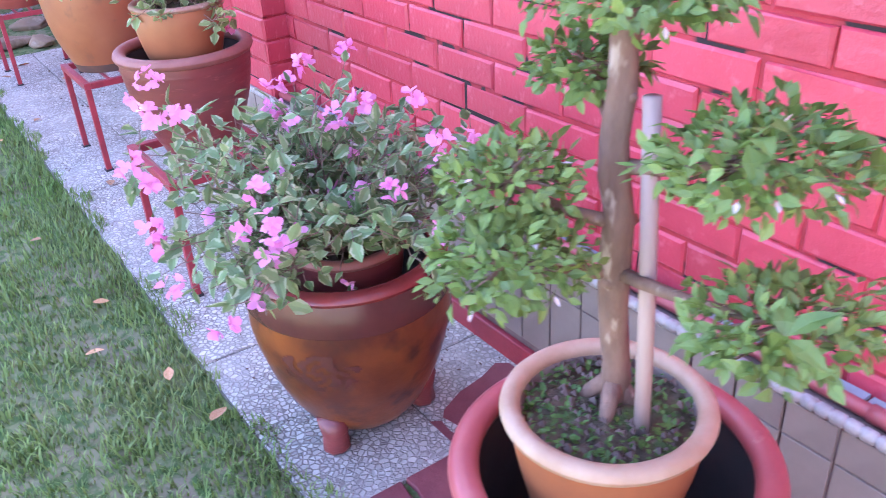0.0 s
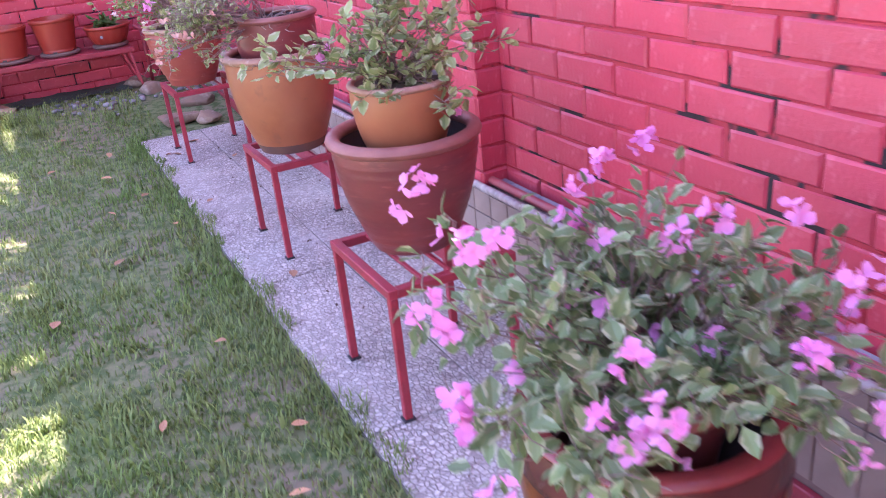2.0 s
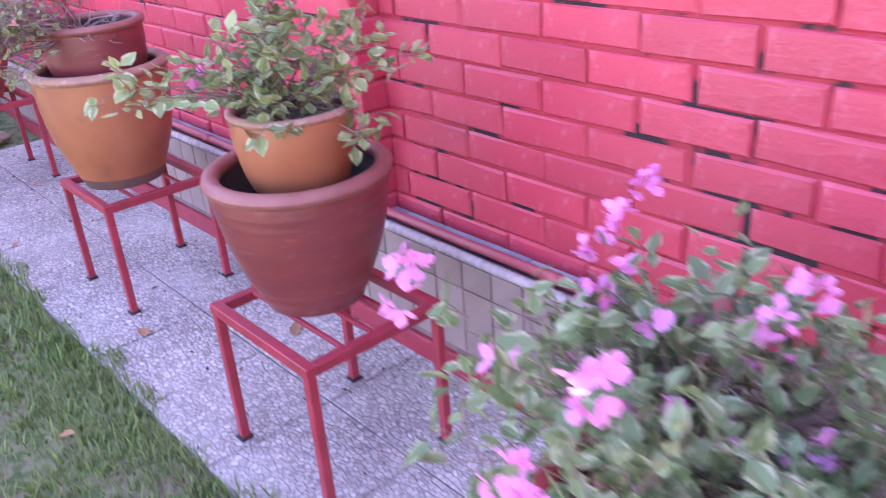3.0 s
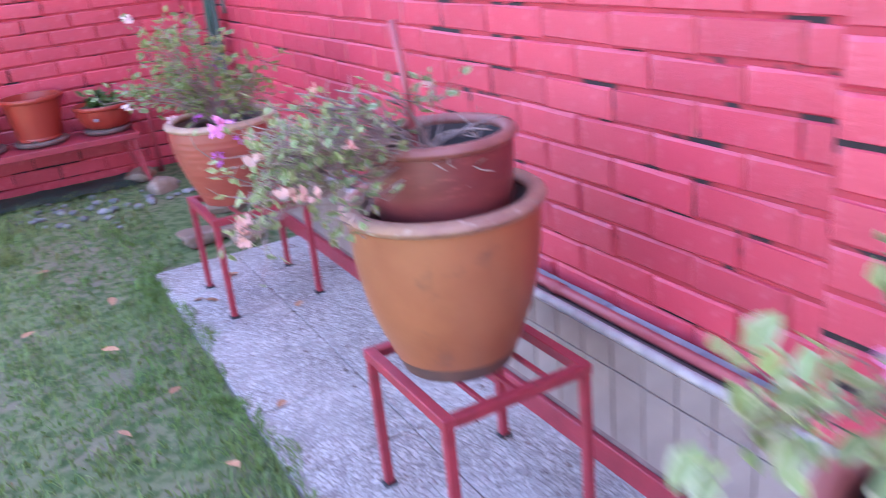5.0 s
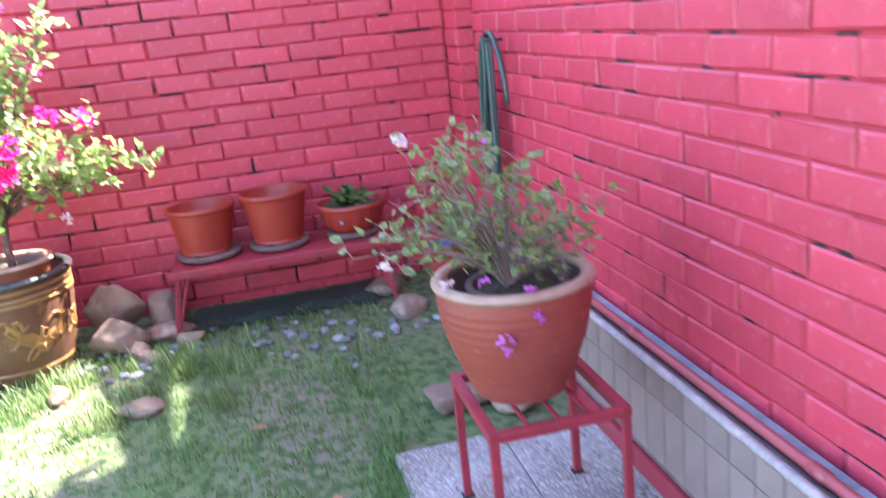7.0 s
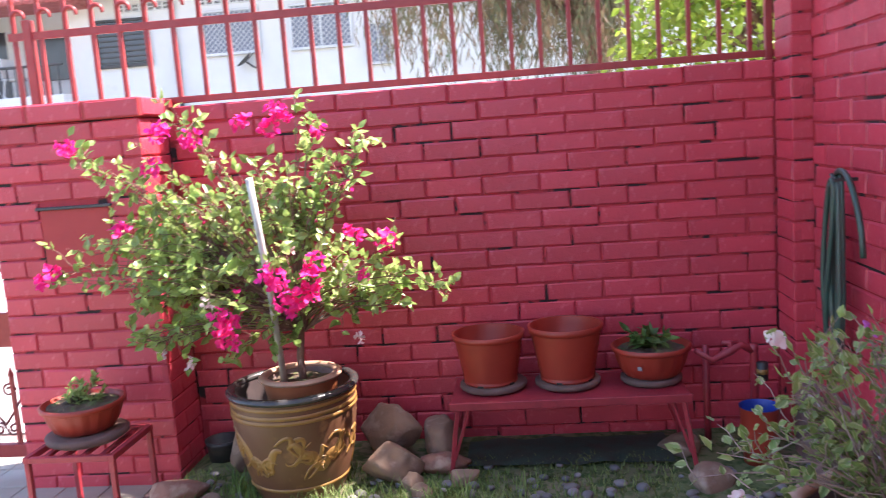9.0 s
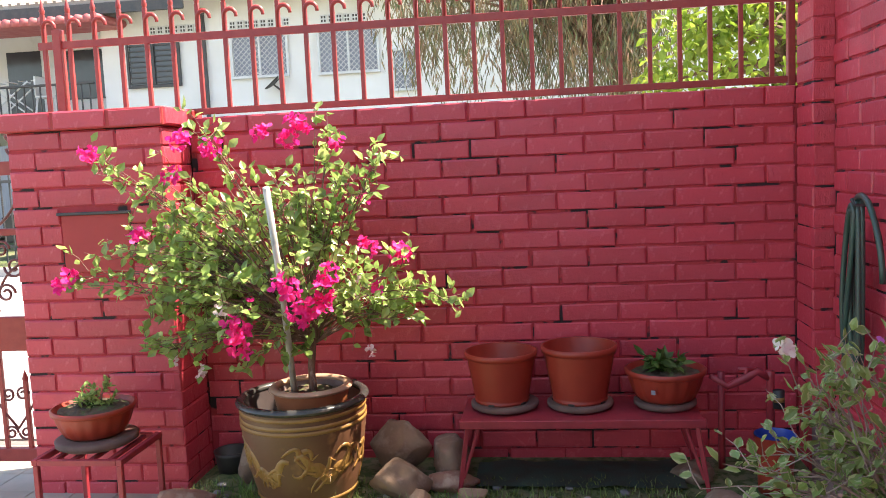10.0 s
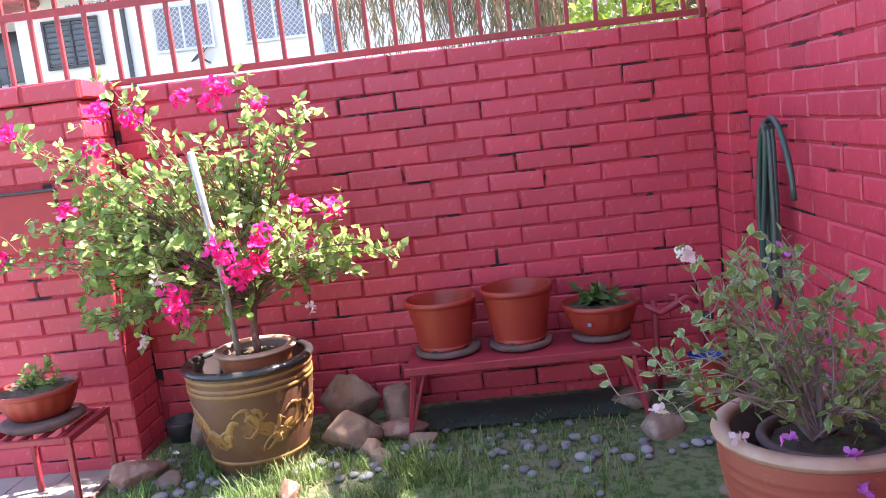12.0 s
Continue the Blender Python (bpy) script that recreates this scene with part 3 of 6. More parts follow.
for k in range(60):
    y = 1.02 + 0.1 * k
    if y > 6.95:
        break
    for me, z in ((tile_a, 0.302), (tile_b, 0.172)):
        ob = new("tile", me)
        ob.parent = plinth
        ob.matrix_world = pose(PLX + 0.003 + q.uniform(-0.0008, 0.0008), y, z, 0, 0, q.uniform(-0.3, 0.3))
for k in range(40):
    ob = new("ledge_tile", cap_tile)
    ob.parent = plinth
    ob.matrix_world = pose(WALL_X - 0.026, 1.05 + 0.15 * k, 0.351 + q.uniform(-0.001, 0.001), q.uniform(-0.5, 0.5), 0, 0)
skirt = Build().box(PLX - 0.012, PLX + 0.006, -1.0, 7.4, -0.02, 0.062, 0.003)
part("skirting", skirt, M_steel, plinth, "dark red painted skirting")
bead = Build()
y = 1.0
prof = []
while y < 7.4:
    prof += [((PLX + 0.004, y, 0.352), 0.0095), ((PLX + 0.004, y + 0.005, 0.352), 0.013), ((PLX + 0.004, y + 0.021, 0.352), 0.013), ((PLX + 0.004, y + 0.026, 0.352), 0.0095)]
    y += 0.0265
bead.tube([p for p, r in prof], [r for p, r in prof], 8)
part("bead", bead, M_bead, plinth, "ribbed moulded tile edging")
pipe = Build().tube([(PLX + 0.045, -1.0 + 0.42 * i, 0.362 + 0.001 * math.sin(i)) for i in range(21)], 0.0135, 10)
for i in range(9):
    pipe.tube([(PLX + 0.045, 1.2 + 0.8 * i, 0.362), (PLX + 0.045, 1.25 + 0.8 * i, 0.362)], 0.0165, 10)
water_pipe = solid("water_pipe", pipe, M_pink, "pink-red painted water pipe lying on the plinth ledge", "pipe")

# pebble slabs, two abreast
paving = solid("pavement", Build().box(1.345, PLX, 2.02, 6.285, -0.05, -0.005), M_bed, "bed under pale washed-pebble paving slabs", "paving", "structure")


def slab_mesh(w, d):
    bt = Build().box(-w / 2, w / 2, -d / 2, d / 2, -0.03, 0.0, 0.003)
    return bt.mesh("slab", M_slab)


slab_1, slab_2 = slab_mesh(0.338, 0.332), slab_mesh(0.295, 0.332)
yy = 6.285
while yy > 2.05:
    for me, x in ((slab_1, 1.518), (slab_2, 1.839)):
        ob = new("slab", me)
        ob.parent = paving
        ob.matrix_world = pose(x, yy - 0.168, q.uniform(-0.0012, 0.0012), q.uniform(-0.2, 0.2), q.uniform(-0.2, 0.2), q.uniform(-0.3, 0.3))
    yy -= 0.336

# maroon crazy paving before the first slab
crazy = solid("crazy_paving", Build().box(1.30, PLX, -0.6, 2.03, -0.06, -0.014), M_moss, "bed of mossy joints under maroon crazy paving", "paving", "structure")


def flag(pts):
    bt = Build()
    n = len(pts)
    cx, cy = sum(p[0] for p in pts) / n, sum(p[1] for p in pts) / n
    top = [(cx + (x - cx) * 0.97, cy + (y - cy) * 0.97, 0.0) for x, y in pts]
    mid = [(x, y, -0.004) for x, y in pts]
    low = [(x, y, -0.03) for x, y in pts]
    f = [tuple(range(n))] + [(i, i + n, (i + 1) % n + n, (i + 1) % n) for i in range(n)] + [(i + n, i + 2 * n, (i + 1) % n + 2 * n, (i + 1) % n + n) for i in range(n)]
    f = [t[::-1] for t in f[1:]] + [f[0]]
    return bt.add(top + mid + low, f)


gx = [1.32, 1.54, 1.74, 1.975]
gy = [2.04 - 0.23 * i for i in range(9)]
node = {}
for i in range(4):
    for j in range(9):
        node[i, j] = (gx[i] + (q.uniform(-0.05, 0.05) if 0 < i < 3 else 0), gy[j] + q.uniform(-0.05, 0.05) + (0.03 * (i - 1) if j == 0 else 0))
for i in range(3):
    for j in range(8):
        a, bq, c, d = node[i, j], node[i + 1, j], node[i + 1, j + 1], node[i, j + 1]
        ring = []
        cx, cy = (a[0] + bq[0] + c[0] + d[0]) / 4, (a[1] + bq[1] + c[1] + d[1]) / 4
        for p, r in ((d, c), (c, bq), (bq, a), (a, d)):
            for s in (0.1, 0.36, 0.64, 0.9):
                ring.append((cx + (p[0] + (r[0] - p[0]) * s - cx) * 0.95 + q.uniform(-0.007, 0.007), cy + (p[1] + (r[1] - p[1]) * s - cy) * 0.95 + q.uniform(-0.007, 0.007)))
        part("flagstone", flag(ring), M_crazy, crazy)

# driveway tiles by the gate, road and verge
drive = solid("driveway", Build().box(-6.0, -0.62, 6.2, 8.3, -0.05, 0.004), M_grout, "bed of the pale tiled driveway inside the gate", "driveway", "structure")
tile_me = Build().box(-0.098, 0.098, -0.098, 0.098, -0.01, 0.006, 0.002).mesh("driveway_tile", M_drive)
for i in range(10):
    for j in range(10):
        ob = new("driveway_tile", tile_me)
        ob.parent = drive
        ob.matrix_world = pose(-0.74 - 0.2 * i, 6.32 + 0.2 * j, 0.004 + q.uniform(-0.001, 0.001))
solid("road", Build().box(-60, 60, 8.32, 15.5, -0.04, 0.01), M_road, "sunlit pale concrete road outside the gate", "road", "structure")
solid("kerb", Build().box(-60, 60, 15.5, 15.65, -0.04, 0.13, 0.01), M_road, "low concrete kerb across the road", "kerb", "structure")

# ---- pots ----
def pot(name, loc, prof, material, label, category="plant pot", rim=None, rim_mat=None, inside=None, foot=None, thick=0.016, wob=0.004, group=""):
    """A thrown pot from its outer profile (radius, height), with wall, inside, rim and foot as parts."""
    ob = thing(name, loc, label, category, group)
    r_top, z_top = prof[-1]
    k = 0
    if foot:
        k = max(i for i, p in enumerate(prof) if p[1] <= foot)
        # the lowest band of the pot is darker than its body
        part("foot", Build().lathe([(0.001, 0.0)] + prof[:k + 1], 48, wob), M_dark_foot, ob, "dark foot band")
        part("body", Build().lathe(prof[k:], 56, wob), material, ob)
    else:
        part("body", Build().lathe([(0.001, 0.0)] + prof, 56, wob), material, ob)
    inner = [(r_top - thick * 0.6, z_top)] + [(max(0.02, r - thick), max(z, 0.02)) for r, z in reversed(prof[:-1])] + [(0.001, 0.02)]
    # without an inside material, the wall gets the colour with shade painted in
    part("inner_wall", Build().lathe(inner, 48, wob), inside or M_shade_in, ob, "shadowed inner wall")
    if rim:
        h, w = rim
        ring = [(r_top + w * math.cos(a) - w * 0.35, z_top - h * 0.3 + h * 0.55 * math.sin(a)) for a in [2 * math.pi * i / 12 for i in range(13)]]
        part("rim", Build().lathe(ring, 56, wob), rim_mat or material, ob, "rounded worn rim")
    return ob


def curve(points, n=6):
    """A smooth profile through a few radii and heights."""
    out = []
    for i in range(len(points) - 1):
        p0, p1, p2, p3 = points[max(i - 1, 0)], points[i], points[i + 1], points[min(i + 2, len(points) - 1)]
        for k in range(n):
            t = k / n
            out.append(tuple(0.5 * (2 * p1[c] + (p2[c] - p0[c]) * t + (2 * p0[c] - 5 * p1[c] + 4 * p2[c] - p3[c]) * t * t + (3 * p1[c] - p0[c] - 3 * p2[c] + p3[c]) * t ** 3) for c in (0, 1)))
    return out + [points[-1]]


def ribbed(prof, step, depth):
    return [(r + depth * abs(math.sin(math.pi * z / step)) if 0.02 < z < prof[-1][1] - 0.03 else r, z) for r, z in prof]


def soil(loc, r, label):
    """A lumpy disc of potting soil, with crumbs and bits of moss in its relief."""
    b = Build()
    n, m = 56, 16
    o = Vector((loc[0] * 31, loc[1] * 17, 0))
    v = [(0, 0, 0.012)]
    for k in range(1, m + 1):
        for i in range(n):
            a, rr = 2 * math.pi * i / n, r * k / m
            p = Vector((rr * math.cos(a), rr * math.sin(a), 0))
            v.append((p.x, p.y, 0.010 * noise.noise(p * 28 + o) + 0.007 * noise.noise(p * 75 + o) + 0.010 * (1 - (k / m) ** 2)))
    f = [(0, 1 + i, 1 + (i + 1) % n) for i in range(n)]
    for j in range(m - 1):
        c = 1 + j * n
        f += [(c + i, c + n + i, c + n + (i + 1) % n, c + (i + 1) % n) for i in range(n)]
    b.add(v, f, True)
    ob = solid("soil", b, M_soil, label, "soil", "stuff")
    ob.matrix_world = pose(*loc)
    return ob


# ---- stands ----
def stand(name, x0, x1, y0, y1, h, label):
    ob = thing(name, ((x0 + x1) / 2, (y0 + y1) / 2, 0), label, "plant stand", "steel plant stands along the wall")
    w, d, t = (x1 - x0) / 2, (y1 - y0) / 2, 0.025
    for sx in (-1, 1):
        part("side_rail", Build().box(sx * (w - t / 2) - t / 2, sx * (w - t / 2) + t / 2, -d, d, h - t, h, 0.002), M_steel, ob)
        part("cross_rail", Build().box(-w + t, w - t, sx * (d - t / 2) - t / 2, sx * (d - t / 2) + t / 2, h - t, h - 0.0015, 0.002), M_steel, ob)
        for sy in (-1, 1):
            leg = part("leg", Build().box(sx * (w - t / 2) - t / 2 + 0.002, sx * (w - t / 2) + t / 2 - 0.002, sy * (d - t / 2) - t / 2 + 0.002, sy * (d - t / 2) + t / 2 - 0.002, 0.006, h - t, 0.002), M_steel, ob)
            part("foot_plate", Build().box(sx * (w - t / 2) - 0.016, sx * (w - t / 2) + 0.016, sy * (d - t / 2) - 0.016, sy * (d - t / 2) + 0.016, 0.0, 0.006, 0.001), M_rubber, leg)
    for k in range(3):
        x = -w + t + (2 * w - 2 * t) * (k + 1) / 4
        part("slat", Build().box(x - 0.005, x + 0.005, -d + t, d - t, h - 0.010, h - 0.0005, 0.001), M_steel, ob)
    return ob


stand("plant_stand", 1.452, 1.802, 2.920, 3.305, 0.368, "red-painted square steel stand under the maroon pot")
stand("plant_stand", 1.523, 1.872, 4.085, 4.455, 0.360, "red-painted square steel stand under the ochre pot")
stand("plant_stand", 1.488, 1.834, 5.615, 5.985, 0.367, "red-painted square steel stand under the ribbed terracotta pot")

# ---- plants ----
def bez(a, b, c, n=7):
    return [a * (1 - t) ** 2 + b * 2 * t * (1 - t) + c * t * t for t in [i / (n - 1) for i in range(n)]]


def flower(q, p, way, size):
    """A paper flower: three broad, crumpled bracts that grow from one point."""
    way = way.normalized()
    s = way.orthogonal().normalized()
    t = way.cross(s)
    a0 = q.uniform(0, 6.28)
    v, f, uv = [tuple(p)], [], [(0.5, 0.0)]
    for k in range(3):
        a = a0 + k * 2.094 + q.uniform(-0.25, 0.25)
        out = s * math.cos(a) + t * math.sin(a)
        d = (out + way * q.uniform(0.35, 1.1)).normalized()
        side = d.cross(way)
        side = side.normalized() if side.length > 0.05 else s
        nrm = side.cross(d)
        ln, wd, cup = size * q.uniform(0.85, 1.2), size * q.uniform(0.42, 0.54), q.uniform(0.1, 0.35)
        o = len(v)
        for u, w in ((0.30, 0.72), (0.68, 1.0), (0.92, 0.62), (1.06, 0.10)):
            for c in (-1, 0, 1):
                e = p + d * ln * u + side * wd * w * c + nrm * (cup * wd * abs(c) - 0.12 * ln * u * u) + vec(q) * size * 0.07
                v.append(tuple(e))
                uv.append((0.5 + 0.4 * c, u))
        f += [(0, o, o + 1), (0, o + 1, o + 2)]
        for i in range(3):
            for c in (0, 1):
                j = o + 3 * i + c
                f.append((j, j + 3, j + 4, j + 1))
    return Build().add(v, f, True, uv)


def cluster(q, p, size, n, spread):
    out = []
    for _ in range(n):
        o = vec(q) * spread * q.uniform(0.3, 1)
        out.append(flower(q, p + o, o.normalized() + Vector((0, 0, 0.25)) + vec(q) * 0.3, size * q.uniform(0.8, 1.15)))
    return out


def plant(name, loc, label, category, roots, aims, leaf_m, stem_m, seed, leaf_len, leaf_w, leaves, twigs, stem_r, side=0.09, bare=0.35, blooms=(), lift=0.25, droop=0.25, updir=0.5, face=(0, 0, 1)):
    """A bush grown from its roots to its aims: (centre, radii, stems). blooms: (material, label, chance, flowers, size, fixed places)."""
    q = random.Random(seed)
    ob = thing(name, loc, label, category)
    stems, green = Build(), Build()
    tips = []
    for centre, radii, count in aims:
        for _ in range(count):
            root = Vector(q.choice(roots))
            k = q.uniform(0.35, 1.0) ** 0.5
            aim = Vector(centre) + Vector([r * k * c for r, c in zip(radii, vec(q))])
            mid = root.lerp(aim, 0.5) + Vector((q.uniform(-0.05, 0.05), q.uniform(-0.05, 0.05), lift * (aim - root).length * q.uniform(0.3, 1)))
            line = bez(root, mid, aim, 8)
            stems.tube(line, [stem_r * (1 - 0.75 * i / 7) for i in range(8)], 5, False)
            tips.append((aim, (aim - line[-2]).normalized()))
            ends = [(aim, (aim - line[-2]).normalized(), line[5])]
            for _ in range(twigs):
                i = q.randint(int(bare * 7), 7)
                p = line[min(i, 7)]
                w = (vec(q) + (aim - line[3]).normalized() * 0.7 + Vector((0, 0, updir * q.random()))).normalized()
                e = p + w * side * q.uniform(0.5, 1.3)
                m2 = p.lerp(e, 0.5) + vec(q) * 0.012
                stems.tube([p, m2, e], [stem_r * 0.45, stem_r * 0.35, stem_r * 0.2], 4, False)
                ends.append((e, w, p))
                tips.append((e, w))
            for e, w, p in ends:
                for _ in range(leaves):
                    c = p.lerp(e, q.uniform(0.25, 1.05)) + vec(q) * 0.006
                    d = (vec(q) + w * 0.6 + Vector((0, 0, 0.15))).normalized()
                    up = (Vector(face) + vec(q) * 0.75).normalized()
                    s = q.uniform(0.6, 1.2)
                    green.leaf(c, d, up, leaf_len * s, leaf_w * s, 0.3, droop * q.uniform(-0.3, 1.3))
    part("branchwork", stems, stem_m, ob, "thin woody stems", "stuff")
    if green.v:
        part("foliage", green, leaf_m, ob, kind="stuff")
    for m, lab, chance, many, size, fixed in blooms:
        spots = [(e + w * 0.01, many, size * 0.75) for e, w in tips if q.random() < chance]
        spots += [(Vector((x, y, z)), k, size * (0.6 + 0.09 * k)) for x, y, z, k in fixed]
        for p, k, spread in spots:
            for fb in cluster(q, p, size, k, spread):
                part("flower", fb, m, ob, lab)
    return ob


# ---- the topiary in two pots ----
TX, TY = 1.530, 1.348
outer = curve([(0.125, 0.0), (0.160, 0.08), (0.196, 0.26), (0.207, 0.42), (0.205, 0.505)])
pot("planter_pot", (TX, TY - 0.015, 0), outer, M_pink, "large pink-red glazed pot standing on maroon paving", rim=(0.032, 0.021), rim_mat=M_pink, inside=M_shade_in)
inner = curve([(0.085, 0.0), (0.098, 0.04), (0.119, 0.13), (0.130, 0.205)])
pot("inner_pot", (TX, TY, 0.380), inner, M_orange, "ochre clay pot set inside the pink pot", rim=(0.024, 0.014), rim_mat=M_cream_rim, inside=M_grey_in)
solid("support_block", Build().box(TX - 0.07, TX + 0.07, TY - 0.07, TY + 0.07, 0.02, 0.380, 0.004), M_dark_foot, "dark clay block under the inner pot", "block")
soil((TX, TY, 0.556), 0.121, "dark soil with bits of moss and weeds in a pot")
q = random.Random(21)
weed = Build()
for _ in range(420):
    a, r = q.uniform(0, 6.28), 0.11 * math.sqrt(q.random())
    p = Vector((r * math.cos(a), r * math.sin(a), 0.004))
    weed.leaf(p, vec(q) + Vector((0, 0, 0.6)), Vector((0, 0, 1)), q.uniform(0.006, 0.015), q.uniform(0.005, 0.010), 0.2, 0.3)
crumbs = Build()
for _ in range(170):
    a, r, k = q.uniform(0, 6.28), 0.115 * math.sqrt(q.random()), q.uniform(0.003, 0.008)
    c = Vector((r * math.cos(a), r * math.sin(a), 0.006))
    v = [c + vec(q) * k for _ in range(2)] + [c + Vector((k, 0, 0)), c + Vector((-k * 0.6, k * 0.8, 0)), c + Vector((-k * 0.5, -k, 0)), c + Vector((0, 0, k))]
    crumbs.add([tuple(p) for p in v], [(2, 3, 5), (3, 4, 5), (4, 2, 5), (2, 4, 3), (0, 2, 5), (1, 3, 5)])
cr = solid("soil_crumbs", crumbs, M_disc, "brown crumbs of soil and gravel in the topiary pot", "soil", "stuff")
cr.matrix_world = pose(TX, TY, 0.562)
wo = solid("pot_weeds", weed, M_leaf_small, "tiny green weeds and moss on potting soil", "weeds", "stuff")
wo.matrix_world = pose(TX, TY, 0.564)

topiary = thing("topiary_tree", (TX + 0.022, TY + 0.014, 0.556), "clipped topiary tree with green leaf clumps in a pot", "topiary tree")
tr = Build()
tr.tube([(0.006, 0.0, -0.01), (0.004, 0.0, 0.07), (-0.002, 0.0, 0.11), (-0.014, -0.006, 0.16), (-0.018, -0.008, 0.21), (-0.016, -0.010, 0.27), (-0.023, -0.007, 0.32), (-0.026, -0.006, 0.36), (-0.021, -0.008, 0.41), (-0.020, -0.008, 0.46), (-0.012, -0.01, 0.58)], [0.021, 0.0165, 0.0172, 0.0158, 0.0185, 0.0165, 0.0175, 0.0155, 0.0165, 0.0140, 0.010], 18)
for root in ((-0.045, -0.03), (0.02, -0.03), (-0.02, 0.035)):
    tr.tube([(0.004, 0, 0.045), (root[0] * 0.6, root[1] * 0.6, 0.018), (root[0], root[1], -0.006)], [0.013, 0.010, 0.004], 8)
for i, (x, y, z) in enumerate(tr.v):
    d = Vector((x + 0.012, y + 0.005, 0))
    k = 0.10 * noise.noise(Vector((x * 60, y * 60, z * 38)))
    tr.v[i] = (x + d.x * k * 2, y + d.y * k * 2, z)
for z, a, r in ((0.19, 200, 0.011), (0.26, 320, 0.010), (0.31, 120, 0.012), (0.40, 250, 0.009)):
    c = Vector((-0.015, -0.007, z))
    w = Vector((math.cos(radians(a)), math.sin(radians(a)), 0.35))
    tr.tube([c, c + w * 0.014, c + w * 0.022], [r, r * 0.9, r * 0.4], 8)
part("trunk", tr, M_bark, topiary, "gnarled grey-brown trunk")
CLUMPS = [((-0.022, -0.170, 0.388), (0.086, 0.080, 0.040)), ((-0.118, 0.048, 0.322), (0.068, 0.066, 0.042)), ((-0.150, 0.006, 0.262), (0.082, 0.072, 0.040)), ((0.002, 0.060, 0.415), (0.066, 0.060, 0.030)), ((-0.045, -0.230, 0.262), (0.084, 0.074, 0.026)), ((0.006, -0.013, 0.508), (0.110, 0.095, 0.032)), ((0.01, -0.02, 0.60), (0.07, 0.06, 0.05))]
br = Build()
for c, r in CLUMPS:
    c = Vector(c)
    s = Vector((-0.014, -0.006, max(0.10, c.z - 0.06)))
    br.tube(bez(s, s.lerp(c, 0.5) - Vector((0, 0, 0.015)), c, 6), [0.009, 0.008, 0.007, 0.006, 0.005, 0.003], 7)
    for _ in range(22):
        e = c + Vector([a * k * 0.85 for a, k in zip(r, vec(q))])
        br.tube([c, c.lerp(e, 0.5) + vec(q) * 0.008, e], [0.003, 0.0022, 0.0012], 4, False)
part("branchwork", br, M_bark, topiary, "short bare branches", "stuff")
crown, buds = Build(), Build()
for c, r in CLUMPS:
    c = Vector(c)
    n = int(66000 * (r[0] * r[1] + r[1] * r[2] + r[0] * r[2]))
    for _ in range(n):
        d = vec(q)
        if d.z < -0.5 and q.random() < 0.75:
            continue
        k = q.uniform(0.72, 1.06) if q.random() < 0.75 else q.uniform(0.3, 0.75)
        p = c + Vector([a * b_ * k * (1 + 0.34 * noise.noise(d * 2.6 + c * 5)) for a, b_ in zip(r, d)])
        w = (d + vec(q) * 0.8 + Vector((0, 0, 0.15))).normalized()
        s = q.uniform(0.65, 1.25)
        crown.leaf(p, w, (d + Vector((0, 0, 0.8)) + vec(q) * 0.4), 0.0180 * s, 0.0098 * s, 0.25, q.uniform(0, 0.5))
    for _ in range(5):
        d = vec(q)
        p = c + Vector([a * b_ * 1.04 for a, b_ in zip(r, d)])
        buds.leaf(p, d - Vector((0, 0, 0.5)), d, 0.012, 0.005, 0.4, 0.1)
part("crown", crown, M_leaf_top, topiary, kind="stuff")
part("flower_buds", buds, M_fl_white, topiary, "tiny cream buds", "stuff")
for s0, e0, k in (((0.03, -0.21, 0.40), (0.075, -0.275, 0.385), 6), ((0.0, -0.22, 0.40), (0.05, -0.27, 0.42), 5), ((0.02, -0.27, 0.285), (0.07, -0.31, 0.30), 5), ((-0.08, -0.19, 0.42), (-0.09, -0.22, 0.45), 5), ((-0.09, -0.26, 0.28), (-0.12, -0.28, 0.31), 5)):
    sprig = Build().tube([s0, e0], [0.0018, 0.001], 4)
    for i in range(k):
        p = Vector(s0).lerp(Vector(e0), i / (k - 1))
        sprig.leaf(p, vec(q) + Vector((0.3, -0.1, 0.1)), Vector((0, 0, 1)) + vec(q) * 0.4, 0.038, 0.019, 0.25, 0.4)
    part("sprig", sprig, M_leaf_top, topiary, "loose sprig of larger fresh leaves")
st = Build().tube([(TX + 0.016, TY - 0.046, 0.53), (TX + 0.013, TY - 0.04, 0.75), (TX + 0.006, TY - 0.032, 0.995)], 0.0102, 12)
solid("support_stake", st, M_stake, "pale wooden stake in the topiary pot", "stake")

topiary.scale = (1.07, 1.07, 1.07)

# ---- ornate brown pot with a bougainvillea ----
DX, DY = 1.592, 2.178
prof = curve([(0.118, 0.035), (0.148, 0.075), (0.190, 0.165), (0.216, 0.265), (0.221, 0.33), (0.215, 0.385), (0.204, 0.425)], 8)
ornate = thing("ornate_pot", (DX, DY, 0), "round brown and orange glazed pot with dark leaf medallions on feet", "plant pot")
part("body", Build().lathe([(0.001, 0.035)] + prof, 72), M_ornate, ornate)
part("collar", Build().lathe([(0.2215, 0.350), (0.2238, 0.354), (0.2190, 0.392), (0.2105, 0.420)], 72), M_ornate_dark, ornate, "dark band under the rim")
part("rim", Build().lathe([(0.200 + 0.021 * math.cos(a), 0.430 + 0.014 * math.sin(a)) for a in [2 * math.pi * i / 12 for i in range(13)]], 72), M_ornate_rim, ornate, "oxblood red rolled rim")
part("inner_wall", Build().lathe([(0.186, 0.425), (0.196, 0.33), (0.17, 0.18), (0.10, 0.09), (0.001, 0.08)], 48), M_shade_in, ornate, "inner wall darkened for shade")
